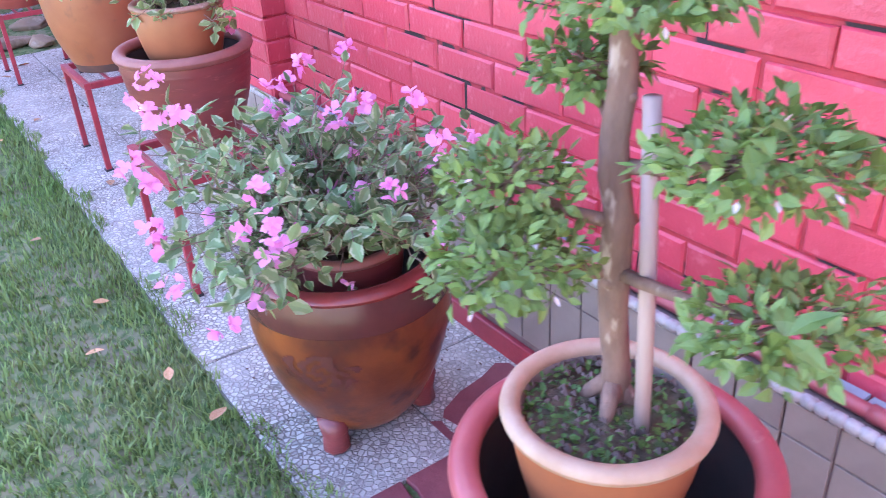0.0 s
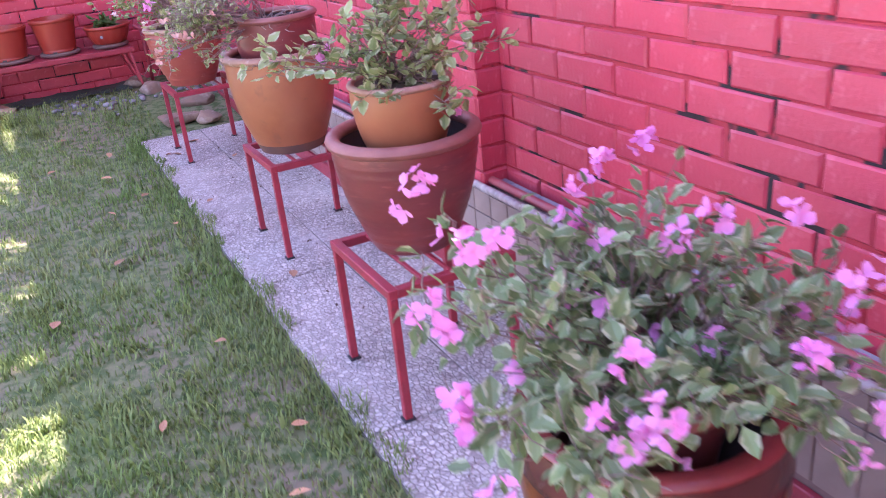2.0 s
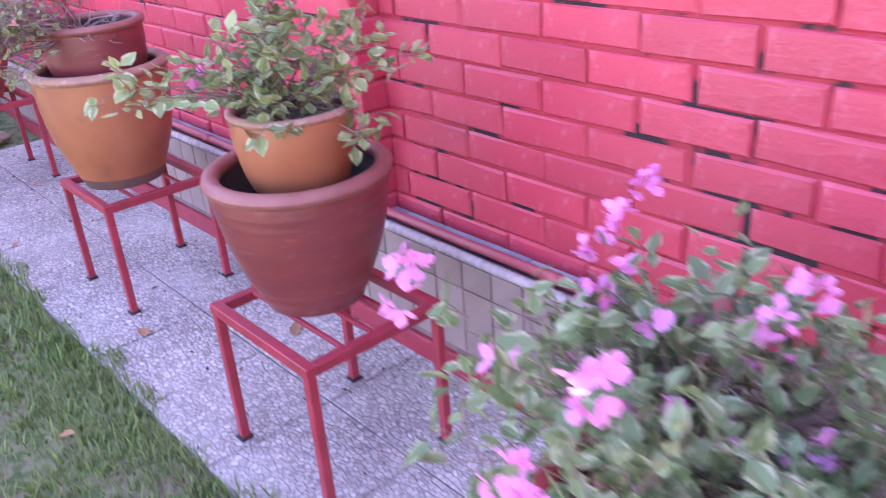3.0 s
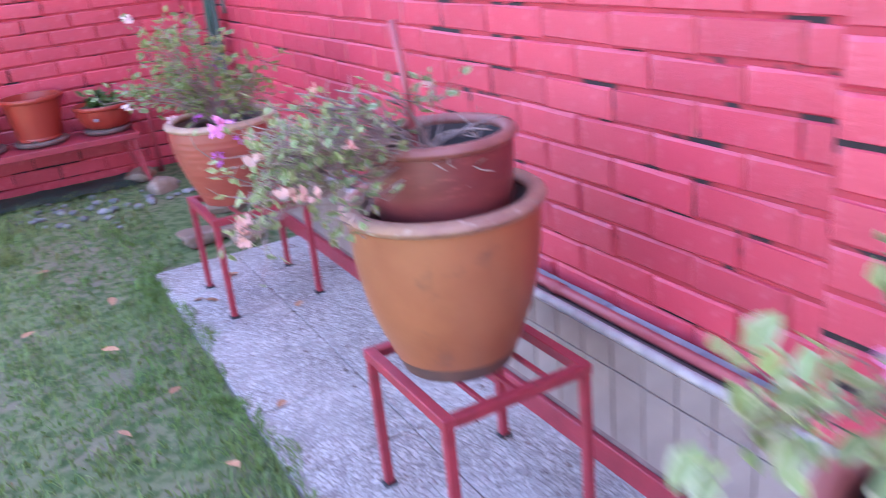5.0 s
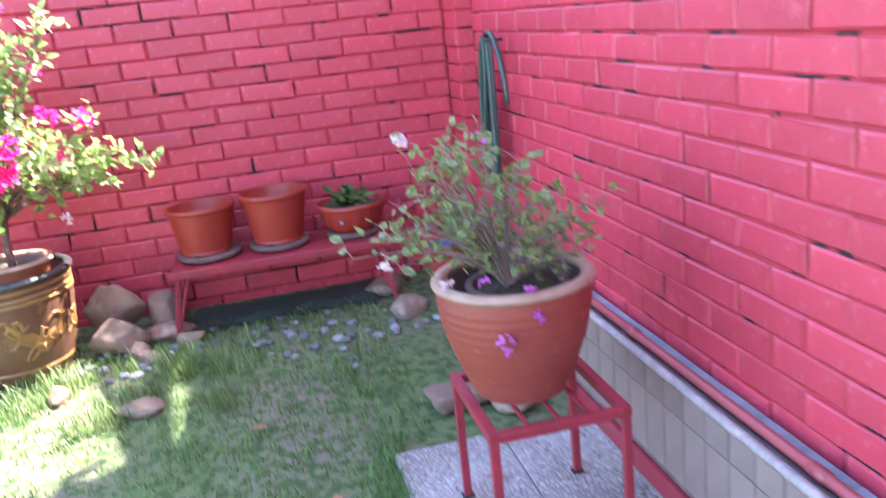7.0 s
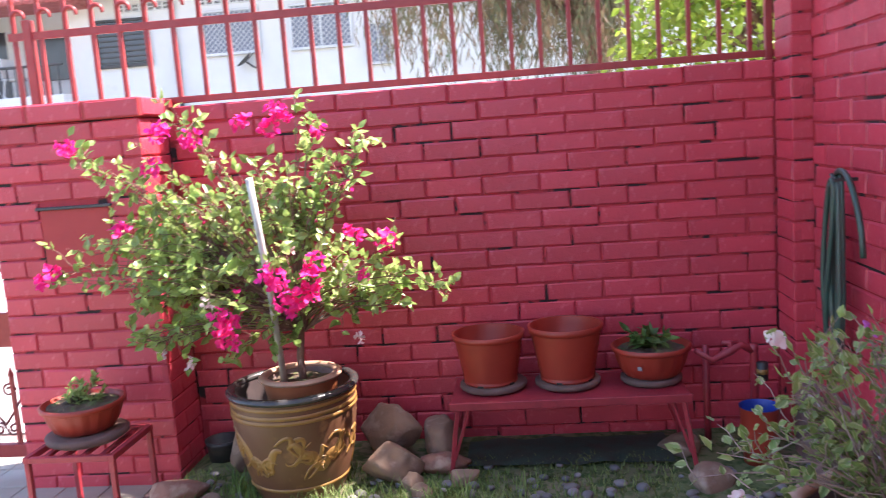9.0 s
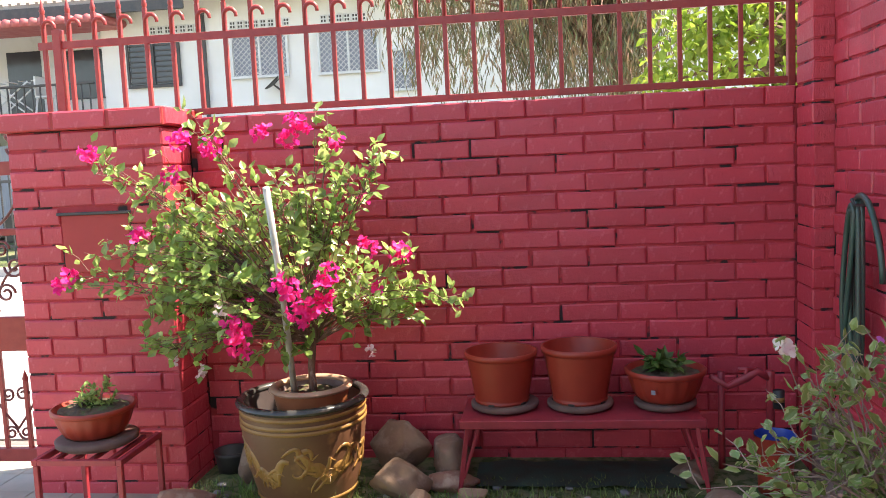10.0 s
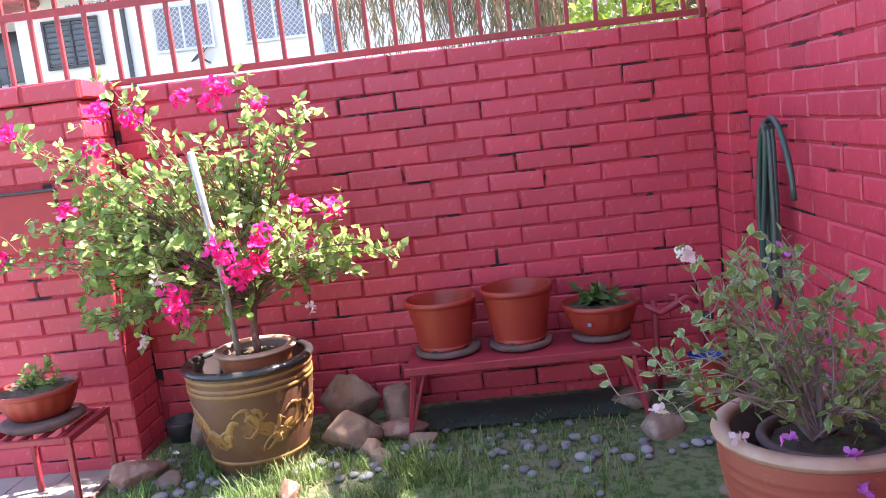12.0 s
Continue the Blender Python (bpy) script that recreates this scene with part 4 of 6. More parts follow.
for k in range(3):
    a = radians(214 + 120 * k)
    fx, fy = 0.140 * math.cos(a), 0.140 * math.sin(a)
    fb = Build()
    fb.lathe([(0.030, 0.0), (0.033, 0.010), (0.029, 0.04), (0.038, 0.088)], 8, 0, (fx, fy), True)
    part("foot", fb, M_maroon, ornate, "stubby maroon foot")
prof_z, prof_r = [p[1] for p in prof], [p[0] for p in prof]
for k in range(3):
    a0 = radians(222 + 120 * k)
    med = Build()
    grid = {}
    for i in range(45):
        for j in range(23):
            u, w = i / 22 - 1, j / 11 - 1
            h = 0.262 + 0.062 * w
            petal = 0.62 + 0.25 * abs(math.sin(3.0 * math.atan2(w, u) + 0.4)) + 0.22 * noise.noise(Vector((u * 3, w * 3, k * 5)))
            r2 = math.hypot(u, w)
            vein = abs(math.sin(9 * r2 + 3 * math.atan2(w, u)))
            if r2 < petal and (vein > 0.22 or r2 < 0.15):
                a = a0 + 0.50 * u
                r = float(np.interp(h, prof_z, prof_r)) + 0.0022
                grid[i, j] = len(med.v)
                med.v.append((r * math.cos(a), r * math.sin(a), h))
    for i, j in list(grid):
        c = [(i, j), (i + 1, j), (i + 1, j + 1), (i, j + 1)]
        if all(e in grid for e in c):
            med.f.append([grid[e] for e in c]); med.smooth.append(True); med.uv.append([(0.5, 0.5)] * 4)
    part("medallion", med, M_ornate_dark, ornate, "dark raised leaf medallion")
pot("inner_pot", (DX + 0.012, DY + 0.01, 0.235), ribbed(curve([(0.085, 0.0), (0.10, 0.06), (0.118, 0.16), (0.125, 0.22)]), 0.035, 0.0015), M_maroon, "maroon clay pot set inside the ornate brown pot", rim=(0.022, 0.014), rim_mat=M_maroon_rim)
solid("support_block", Build().box(DX - 0.05, DX + 0.05, DY - 0.05, DY + 0.05, 0.08, 0.235, 0.004), M_dark_foot, "dark clay block under the maroon inner pot", "block")
soil((DX + 0.012, DY + 0.01, 0.425), 0.108, "dark soil in the bougainvillea pot")
plant("bougainvillea_bush", (DX, DY, 0.42), "pink flowering bougainvillea bush with variegated leaves in a pot", "bougainvillea",
      [(0.0, 0.0, 0.0), (0.03, 0.02, 0.0), (-0.02, 0.01, 0.0)],
      [((-0.06, -0.04, 0.22), (0.26, 0.26, 0.11), 42), ((-0.28, -0.16, 0.19), (0.13, 0.15, 0.10), 18), ((0.03, 0.10, 0.26), (0.18, 0.14, 0.09), 15), ((0.03, -0.24, 0.20), (0.15, 0.12, 0.09), 14), ((-0.28, 0.06, 0.27), (0.10, 0.15, 0.11), 9), ((-0.27, -0.28, 0.20), (0.11, 0.07, 0.07), 5), ((0.20, -0.08, 0.17), (0.12, 0.12, 0.08), 7)],
      M_leaf_var, M_twig, 31, 0.040, 0.025, 3, 5, 0.0030, side=0.08, bare=0.5, droop=0.35,
      blooms=[(M_fl_pink, "pink paper flower", 0.045, 2, 0.0165, [(-0.26, 0.23, 0.39, 6), (-0.30, 0.20, 0.37, 4), (-0.36, -0.11, 0.43, 5), (-0.31, -0.08, 0.41, 4), (-0.40, -0.05, 0.34, 6), (-0.38, -0.06, 0.30, 4), (0.16, 0.21, 0.36, 6), (0.04, 0.16, 0.37, 7), (0.0, 0.18, 0.34, 5), (-0.04, -0.09, 0.34, 5), (-0.06, 0.12, 0.31, 6), (-0.07, -0.34, 0.29, 6), (-0.27, -0.29, 0.33, 5), (-0.29, -0.36, 0.31, 6), (-0.27, -0.28, 0.22, 6), (-0.24, -0.28, 0.22, 4), (-0.41, -0.13, 0.25, 6), (-0.40, -0.14, 0.21, 5), (-0.38, -0.34, 0.16, 4), (0.06, -0.29, 0.32, 5), (0.13, -0.28, 0.31, 5), (-0.43, -0.26, 0.21, 4), (0.02, -0.11, 0.36, 5), (-0.31, -0.26, 0.27, 4), (-0.02, -0.40, 0.22, 3), (0.09, -0.18, 0.37, 4)])])

# ---- maroon pot with an ochre pot in it ----
CX, CY = 1.642, 3.162
pot("large_pot", (CX, CY, 0.368), ribbed(curve([(0.108, 0.0), (0.125, 0.04), (0.162, 0.14), (0.182, 0.24), (0.185, 0.30)], 10), 0.024, 0.0022), M_maroon, "large maroon clay pot with fine rings on a steel stand", rim=(0.03, 0.019), rim_mat=M_maroon_rim, inside=M_shade_in)
pot("inner_pot", (CX + 0.006, CY, 0.628), curve([(0.098, 0.0), (0.112, 0.04), (0.125, 0.11), (0.124, 0.165)]), M_orange, "ochre clay pot nested inside the maroon pot", rim=(0.016, 0.010), rim_mat=M_orange_rim, inside=M_grey_in, foot=0.015)
solid("support_block", Build().box(CX - 0.05, CX + 0.05, CY - 0.05, CY + 0.05, 0.388, 0.628, 0.004), M_dark_foot, "dark clay block under the ochre inner pot", "block")
soil((CX + 0.006, CY, 0.775), 0.112, "dark soil in the ochre pot")
plant("variegated_shrub", (CX, CY, 0.775), "leafy variegated shrub growing from an ochre pot", "shrub",
      [(0.0, 0.0, 0.0), (-0.02, 0.01, 0.0)],
      [((0.0, 0.0, 0.11), (0.17, 0.17, 0.08), 13), ((-0.22, 0.05, 0.09), (0.12, 0.12, 0.05), 8), ((0.01, 0.02, 0.25), (0.08, 0.08, 0.09), 10), ((0.13, -0.09, 0.12), (0.13, 0.11, 0.06), 10), ((0.10, -0.14, -0.02), (0.08, 0.05, 0.05), 4), ((-0.12, -0.08, 0.02), (0.08, 0.06, 0.04), 4)],
      M_leaf_pale, M_twig, 41, 0.036, 0.024, 3, 4, 0.0028, side=0.06, bare=0.35,
      blooms=[(M_fl_pink, "pink paper flower", 0.0, 3, 0.017, [(0.135, -0.03, -0.075, 4), (0.12, -0.05, -0.08, 3), (-0.16, 0.04, 0.12, 3), (-0.18, 0.03, 0.09, 2)])])

# ---- ochre pot with a maroon pot in it ----
AX, AY = 1.678, 4.295
pot("large_pot", (AX, AY, 0.360), curve([(0.118, 0.0), (0.138, 0.05), (0.172, 0.145), (0.190, 0.25), (0.195, 0.36)], 8), M_orange, "large smooth ochre glazed pot on a red steel stand", rim=(0.026, 0.020), rim_mat=M_orange_rim, inside=M_grey_in, foot=0.035)
pot("inner_pot", (AX + 0.01, AY + 0.01, 0.603), ribbed(curve([(0.108, 0.0), (0.125, 0.05), (0.142, 0.14), (0.146, 0.24)], 8), 0.05, 0.0018), M_maroon, "maroon clay pot nested inside the ochre pot", rim=(0.022, 0.016), rim_mat=M_maroon_rim, inside=M_shade_in)
solid("support_block", Build().box(AX - 0.05, AX + 0.05, AY - 0.05, AY + 0.05, 0.38, 0.603, 0.004), M_dark_foot, "dark clay block under the maroon nested pot", "block")
soil((AX + 0.01, AY + 0.01, 0.775), 0.132, "dark soil in the maroon nested pot")
solid("support_stake", Build().tube([(AX - 0.055, AY - 0.02, 0.77), (AX - 0.058, AY - 0.02, 0.92), (AX - 0.072, AY - 0.018, 1.068)], [0.0075, 0.0075, 0.007], 8), M_pink, "thin pink-red painted stake in a pot", "stake")
plant("straggly_bougainvillea", (AX, AY, 0.775), "straggly bougainvillea with bare twisted stems leaning over its pot", "bougainvillea",
      [(-0.03, 0.0, 0.01), (-0.05, 0.01, 0.01), (-0.01, -0.02, 0.01)],
      [((-0.325, -0.035, 0.09), (0.12, 0.10, 0.07), 28), ((-0.25, -0.04, 0.12), (0.12, 0.10, 0.06), 20), ((-0.345, -0.08, 0.02), (0.08, 0.07, 0.05), 12), ((-0.26, -0.13, -0.01), (0.06, 0.05, 0.05), 5), ((-0.05, 0.0, 0.15), (0.09, 0.04, 0.02), 4), ((-0.42, -0.09, 0.0), (0.03, 0.02, 0.02), 3)],
      M_leaf_pale, M_stem, 51, 0.023, 0.015, 2, 4, 0.0030, side=0.075, bare=0.6, lift=0.35,
      blooms=[(M_fl_peach, "faded peach paper flower", 0.012, 1, 0.0145, [(-0.243, -0.145, 0.11, 3), (-0.37, -0.045, 0.10, 3), (-0.36, -0.145, 0.06, 4), (-0.33, -0.19, 0.07, 4), (-0.42, -0.095, 0.02, 4), (-0.42, -0.09, -0.01, 3)]), (M_fl_pink, "small pink paper flower", 0.0, 2, 0.016, [(-0.40, 0.03, 0.15, 4)])])
dead = thing("dead_branch", (AX, AY, 0.785), "bare curling grey stems hanging over the pot rim", "twigs")
q = random.Random(9)
for aim in ((0.05, -0.14, 0.03), (0.08, -0.12, -0.02), (0.15, -0.05, 0.02), (0.02, -0.16, -0.04), (-0.12, -0.05, 0.12), (-0.05, -0.14, -0.02), (-0.18, -0.08, 0.05), (-0.10, -0.12, 0.02), (-0.2, 0.0, 0.09), (-0.15, -0.02, 0.06), (-0.25, 0.03, 0.13), (-0.28, -0.03, 0.10), (-0.22, -0.06, 0.12), (-0.30, 0.0, 0.07), (-0.17, 0.04, 0.13), (-0.24, -0.10, 0.06), (-0.12, -0.10, 0.05)):
    tw = Build()
    a0 = Vector((-0.03 + q.uniform(-0.02, 0.02), q.uniform(-0.02, 0.02), 0.0))
    e = Vector((0, 0, 0.045)) + Vector(aim)
    line = bez(a0, a0.lerp(e, 0.5) + Vector((q.uniform(-0.05, 0.05), q.uniform(-0.05, 0.05), 0.06)), e, 12)
    line = [p + vec(q) * 0.009 for p in line]
    line = [line[0]] + [(line[i - 1] + line[i] * 2 + line[i + 1]) / 4 for i in range(1, 11)] + [line[-1]]
    tw.tube(line, [0.0038 - 0.0024 * i / 11 for i in range(12)], 5)
    for _ in range(3):
        p = a0.lerp(e, q.uniform(0.5, 0.9)) + Vector((0, 0, 0.02))
        tw.tube([p, p + vec(q) * 0.025, p + vec(q) * 0.05], [0.002, 0.0016, 0.001], 4)
    part("twig", tw, M_stem, dead)

# ---- ribbed terracotta pot ----
BX, BY = 1.640, 5.842
pot("ribbed_pot", (BX, BY, 0.367), ribbed(curve([(0.115, 0.0), (0.130, 0.04), (0.165, 0.13), (0.185, 0.22), (0.188, 0.295)], 12), 0.0235, 0.003), M_terra, "ribbed terracotta pot on a red steel stand", rim=(0.024, 0.018), rim_mat=M_cream_rim, inside=M_grey_in)
pot("inner_pot", (BX + 0.01, BY, 0.45), curve([(0.09, 0.0), (0.11, 0.1), (0.12, 0.19)]), M_disc, "weathered grey-brown pot inside the ribbed pot", rim=(0.016, 0.01), rim_mat=M_disc)
solid("support_block", Build().box(BX - 0.05, BX + 0.05, BY - 0.05, BY + 0.05, 0.387, 0.45, 0.004), M_dark_foot, "dark clay block under the grey inner pot", "block")
soil((BX + 0.01, BY, 0.62), 0.106, "dark soil in the grey inner pot")
plant("flowering_shrub", (BX, BY, 0.63), "twiggy shrub with violet flowers in a ribbed terracotta pot", "shrub",
      [(0.0, 0.0, 0.0), (0.02, 0.02, 0.0), (-0.02, -0.01, 0.0)],
      [((-0.02, 0.0, 0.17), (0.22, 0.22, 0.13), 30), ((-0.20, -0.03, 0.18), (0.12, 0.10, 0.09), 9), ((-0.06, 0.0, 0.31), (0.15, 0.14, 0.09), 13), ((0.16, 0.0, 0.10), (0.12, 0.12, 0.10), 9), ((-0.19, -0.10, 0.33), (0.06, 0.06, 0.05), 4), ((-0.34, -0.10, 0.17), (0.07, 0.05, 0.05), 3)],
      M_leaf_b, M_stem, 61, 0.030, 0.019, 3, 4, 0.0032, side=0.080, bare=0.3,
      blooms=[(M_fl_vio, "violet paper flower", 0.006, 2, 0.0145, [(-0.081, -0.192, -0.066, 5), (-0.004, -0.192, -0.02, 4), (-0.112, -0.16, 0.07, 3), (-0.017, -0.17, 0.04, 3)]), (M_fl_white, "white paper flower", 0.004, 2, 0.0125, [(-0.265, -0.17, 0.41, 5), (-0.33, -0.16, 0.14, 3), (-0.20, -0.17, 0.09, 2)])])

# ---- dragon jar with the bougainvillea tree ----
JX, JY, JZ = 0.062, 7.40, 0.07
jar = thing("dragon_jar", (JX, JY, JZ), "tall brown jar with mustard dragon relief among rocks", "plant pot")
jprof = curve([(0.165, 0.0), (0.185, 0.05), (0.215, 0.16), (0.236, 0.30), (0.238, 0.37), (0.240, 0.41)], 8)
part("body", Build().lathe([(0.001, 0.0)] + jprof, 64), M_dragon, jar)
part("rim", Build().lathe([(0.236 + 0.018 * math.cos(a), 0.414 + 0.014 * math.sin(a)) for a in [2 * math.pi * i / 12 for i in range(13)]], 64), M_black, jar, "black glazed rim")
part("inner_wall", Build().lathe([(0.222, 0.41), (0.218, 0.30), (0.18, 0.10), (0.001, 0.06)], 48), M_shade_in, jar, "inner wall darkened for shade")
rad = lambda h: float(np.interp(h, [p[1] for p in jprof], [p[0] for p in jprof]))
for h in (0.385, 0.355, 0.335, 0.062):
    part("band", Build().lathe([(rad(h) - 0.003, h - 0.009), (rad(h) + 0.004, h - 0.005), (rad(h) + 0.004, h + 0.005), (rad(h) - 0.003, h + 0.009)], 64), M_gold, jar, "mustard raised band")
q = random.Random(77)


def ribbon(b, pts, widths):
    """A flat raised band on the jar along points of (angle, height)."""
    v, n = [], len(pts)
    for i, (a, h) in enumerate(pts):
        p0, p1 = pts[max(i - 1, 0)], pts[min(i + 1, n - 1)]
        da, dh = (p1[0] - p0[0]) * 0.22, p1[1] - p0[1]
        ln = math.hypot(da, dh) or 1
        for c, lift in ((-1, 0.0), (-0.7, 0.004), (0.7, 0.004), (1, 0.0)):
            aa, hh = a - c * widths[i] * dh / ln / 0.22, h + c * widths[i] * da / ln
            r = rad(hh) + lift
            v.append((r * math.cos(aa), r * math.sin(aa), hh))
    b.add(v, [(4 * i + c, 4 * i + c + 1, 4 * i + c + 5, 4 * i + c + 4) for i in range(n - 1) for c in range(3)], True)


for k in range(5):
    a0 = radians(238 + 72 * k)
    rel = Build()
    spine = [(a0 + (i / 39 - 0.5) * 1.15, 0.200 + 0.042 * math.sin(i / 39 * 7.5 + k) + 0.012 * math.sin(i / 39 * 23)) for i in range(40)]
    ribbon(rel, spine, [0.004 + 0.017 * math.sin(math.pi * (i + 1) / 41) ** 0.7 for i in range(40)])
    part("relief", rel, M_gold, jar, "curling mustard dragon relief")
    for e in range(13):
        rel = Build()
        a, h = spine[2 + int(e * 2.5)]
        way, up = q.choice((-1, 1)), q.uniform(-1, 1)
        pts = [(a + way * 0.26 * t + 0.05 * math.sin(6 * t), min(0.315, max(0.085, h + up * 0.06 * t + 0.022 * math.sin(5 * t + e)))) for t in [j / 8 for j in range(9)]]
        ribbon(rel, pts, [0.0115 * (1 - 0.85 * j / 8) for j in range(9)])
        part("relief", rel, M_gold, jar, "mustard flame relief")
pot("inner_pot", (JX + 0.035, JY, JZ + 0.245), curve([(0.10, 0.0), (0.125, 0.1), (0.148, 0.215)]), M_orange, "pale ochre pot set inside the dragon jar", rim=(0.020, 0.018), rim_mat=M_cream_rim, inside=M_grey_in)
solid("support_block", Build().box(JX - 0.02, JX + 0.09, JY - 0.05, JY + 0.05, JZ + 0.06, JZ + 0.245, 0.004), M_dark_foot, "dark clay block under the pale inner pot", "block")
soil((JX + 0.035, JY, JZ + 0.425), 0.128, "dark soil in the pale inner pot")
solid("support_stake", Build().tube([(JX - 0.02, JY - 0.03, JZ + 0.41), (JX - 0.004, JY - 0.15, 0.9), (JX + 0.008, JY - 0.29, 1.295)], 0.0125, 10), M_pole, "grey pipe stake tied to the bougainvillea tree", "stake")
TB = (JX + 0.045, JY + 0.0, JZ + 0.42)
plant("bougainvillea_tree", TB, "sunlit bougainvillea tree with bright magenta flowers in a jar", "bougainvillea",
      [(0.01, 0.0, 0.23), (0.0, 0.0, 0.27), (0.02, 0.01, 0.20)],
      [((-0.25, -0.03, 0.50), (0.46, 0.30, 0.26), 40), ((-0.50, -0.02, 0.45), (0.26, 0.18, 0.18), 22), ((0.22, -0.02, 0.40), (0.24, 0.20, 0.16), 22), ((-0.35, 0.0, 0.75), (0.30, 0.20, 0.18), 22), ((0.02, 0.0, 0.80), (0.20, 0.16, 0.17), 15), ((-0.32, -0.05, 0.22), (0.38, 0.20, 0.08), 18), ((-0.62, 0.0, 0.60), (0.22, 0.14, 0.16), 12), ((0.48, 0.0, 0.38), (0.12, 0.08, 0.05), 6), ((-0.92, 0.0, 0.46), (0.12, 0.06, 0.06), 5), ((-0.74, 0.0, 0.92), (0.10, 0.07, 0.10), 5), ((-0.36, 0.0, 1.04), (0.05, 0.05, 0.08), 4), ((0.24, 0.0, 0.84), (0.07, 0.06, 0.10), 5), ((0.06, 0, 1.0), (0.08, 0.05, 0.05), 4)],
      M_leaf_sun, M_bark, 71, 0.045, 0.028, 4, 4, 0.0042, side=0.10, bare=0.45, lift=0.3, droop=0.40, face=(0.45, -0.60, 0.66),
      blooms=[(M_fl_mag, "magenta paper flower", 0.006, 3, 0.0225, [(-0.20, -0.25, 0.31, 20), (-0.19, -0.26, 0.25, 16), (0.0, -0.24, 0.45, 20), (0.09, -0.25, 0.37, 20), (0.13, -0.25, 0.44, 14), (0.15, -0.22, 0.49, 12), (0.04, -0.25, 0.36, 16), (0.37, -0.1, 0.55, 14), (0.27, -0.12, 0.57, 12), (-0.92, -0.05, 0.50, 10), (-0.98, -0.03, 0.46, 7), (-0.81, -0.03, 0.96, 14), (-0.42, -0.08, 0.98, 14), (-0.33, -0.06, 0.95, 14), (-0.47, -0.08, 0.86, 10), (0.02, -0.05, 1.03, 15), (-0.02, -0.05, 0.98, 12), (-0.12, -0.05, 1.0, 9), (0.16, -0.05, 0.95, 6), (-0.60, -0.12, 0.64, 7), (0.3, -0.12, 0.42, 6)]),
              (M_fl_white, "pale pink fading flower", 0.012, 2, 0.017, [(0.26, -0.12, 0.20, 5), (-0.38, -0.15, 0.14, 3), (-0.5, -0.12, 0.17, 4), (-0.26, -0.22, 0.37, 5)])])
trunk = Build().tube([TB, (TB[0] - 0.004, TB[1], TB[2] + 0.10), (TB[0] + 0.008, TB[1], TB[2] + 0.20), (TB[0] + 0.0, TB[1], TB[2] + 0.30)], [0.016, 0.014, 0.014, 0.010], 9)
tk = part("trunk", trunk, M_bark, bpy.data.objects["bougainvillea_tree"], "slim dark trunk")
tk.matrix_parent_inverse = Matrix.Translation(TB).inverted()

# ---- bench with three plastic pots ----
G = 0.075
bench = thing("bench", (1.117, 7.62, 0), "low red-painted steel bench against the brick wall", "bench")
part("top_plate", Build().box(-0.455, 0.455, -0.17, 0.17, 0.352, 0.362, 0.002), M_steel, bench)
for s in (-1, 1):
    part("top_rail", Build().box(-0.46, 0.46, s * 0.172 - 0.012, s * 0.172 + 0.012, 0.335, 0.366, 0.002), M_steel, bench)
    for e in (-1, 1):
        part("leg", Build().beam((e * 0.43, s * 0.165, 0.336), (e * 0.47, s * 0.175, G - 0.01), 0.017, 0.017), M_steel, bench)
        part("brace", Build().beam((e * 0.385, s * 0.160, 0.336), (e * 0.452, s * 0.17, G + 0.06), 0.012, 0.012), M_steel, bench)


def saucer(x, y, z, r):
    ob = solid("saucer", Build().lathe([(0.001, 0.0), (r * 0.92, 0.0), (r, 0.008), (r, 0.022), (r * 0.95, 0.025), (0.001, 0.024)], 40, 0.006), M_disc, "round grey-brown saucer slab under a plastic pot", "saucer", group="saucers on the bench")
    ob.matrix_world = pose(x, y, z)


def plastic_pot(x, y, z, r0, r1, h, label):
    ob = thing("plastic_pot", (x, y, z), label, "plant pot", "terracotta plastic pots")
    pr = [(r0, 0.0), (r0 + 0.004, 0.01)] + [(r0 + (r1 - 0.008 - r0) * t + 0.0014 * (i % 2), h * (0.05 + 0.83 * t)) for i, t in enumerate([k / 16 for k in range(17)])]
    part("body", Build().lathe([(0.001, 0.0)] + pr, 48), M_plastic, ob)
    part("lip", Build().lathe([(r1 - 0.008, h * 0.88), (r1, h * 0.885), (r1 + 0.004, h), (r1 - 0.006, h)], 48), M_plastic, ob, "flared lip")
    part("inner_wall", Build().lathe([(r1 - 0.006, h), (r1 - 0.014, h * 0.85), (r0 - 0.004, 0.015), (0.001, 0.012)], 48), M_plastic, ob)
    for k in range(5):
        a = radians(250 + 72 * k)
        part("drain_notch", Build().box(-0.012, 0.012, -0.002, 0.002, 0, 0.008), M_rubber, ob).matrix_basis = pose((r0 + 0.0035) * math.cos(a), (r0 + 0.0035) * math.sin(a), 0.001, 0, 0, math.degrees(a) + 90)
    return ob


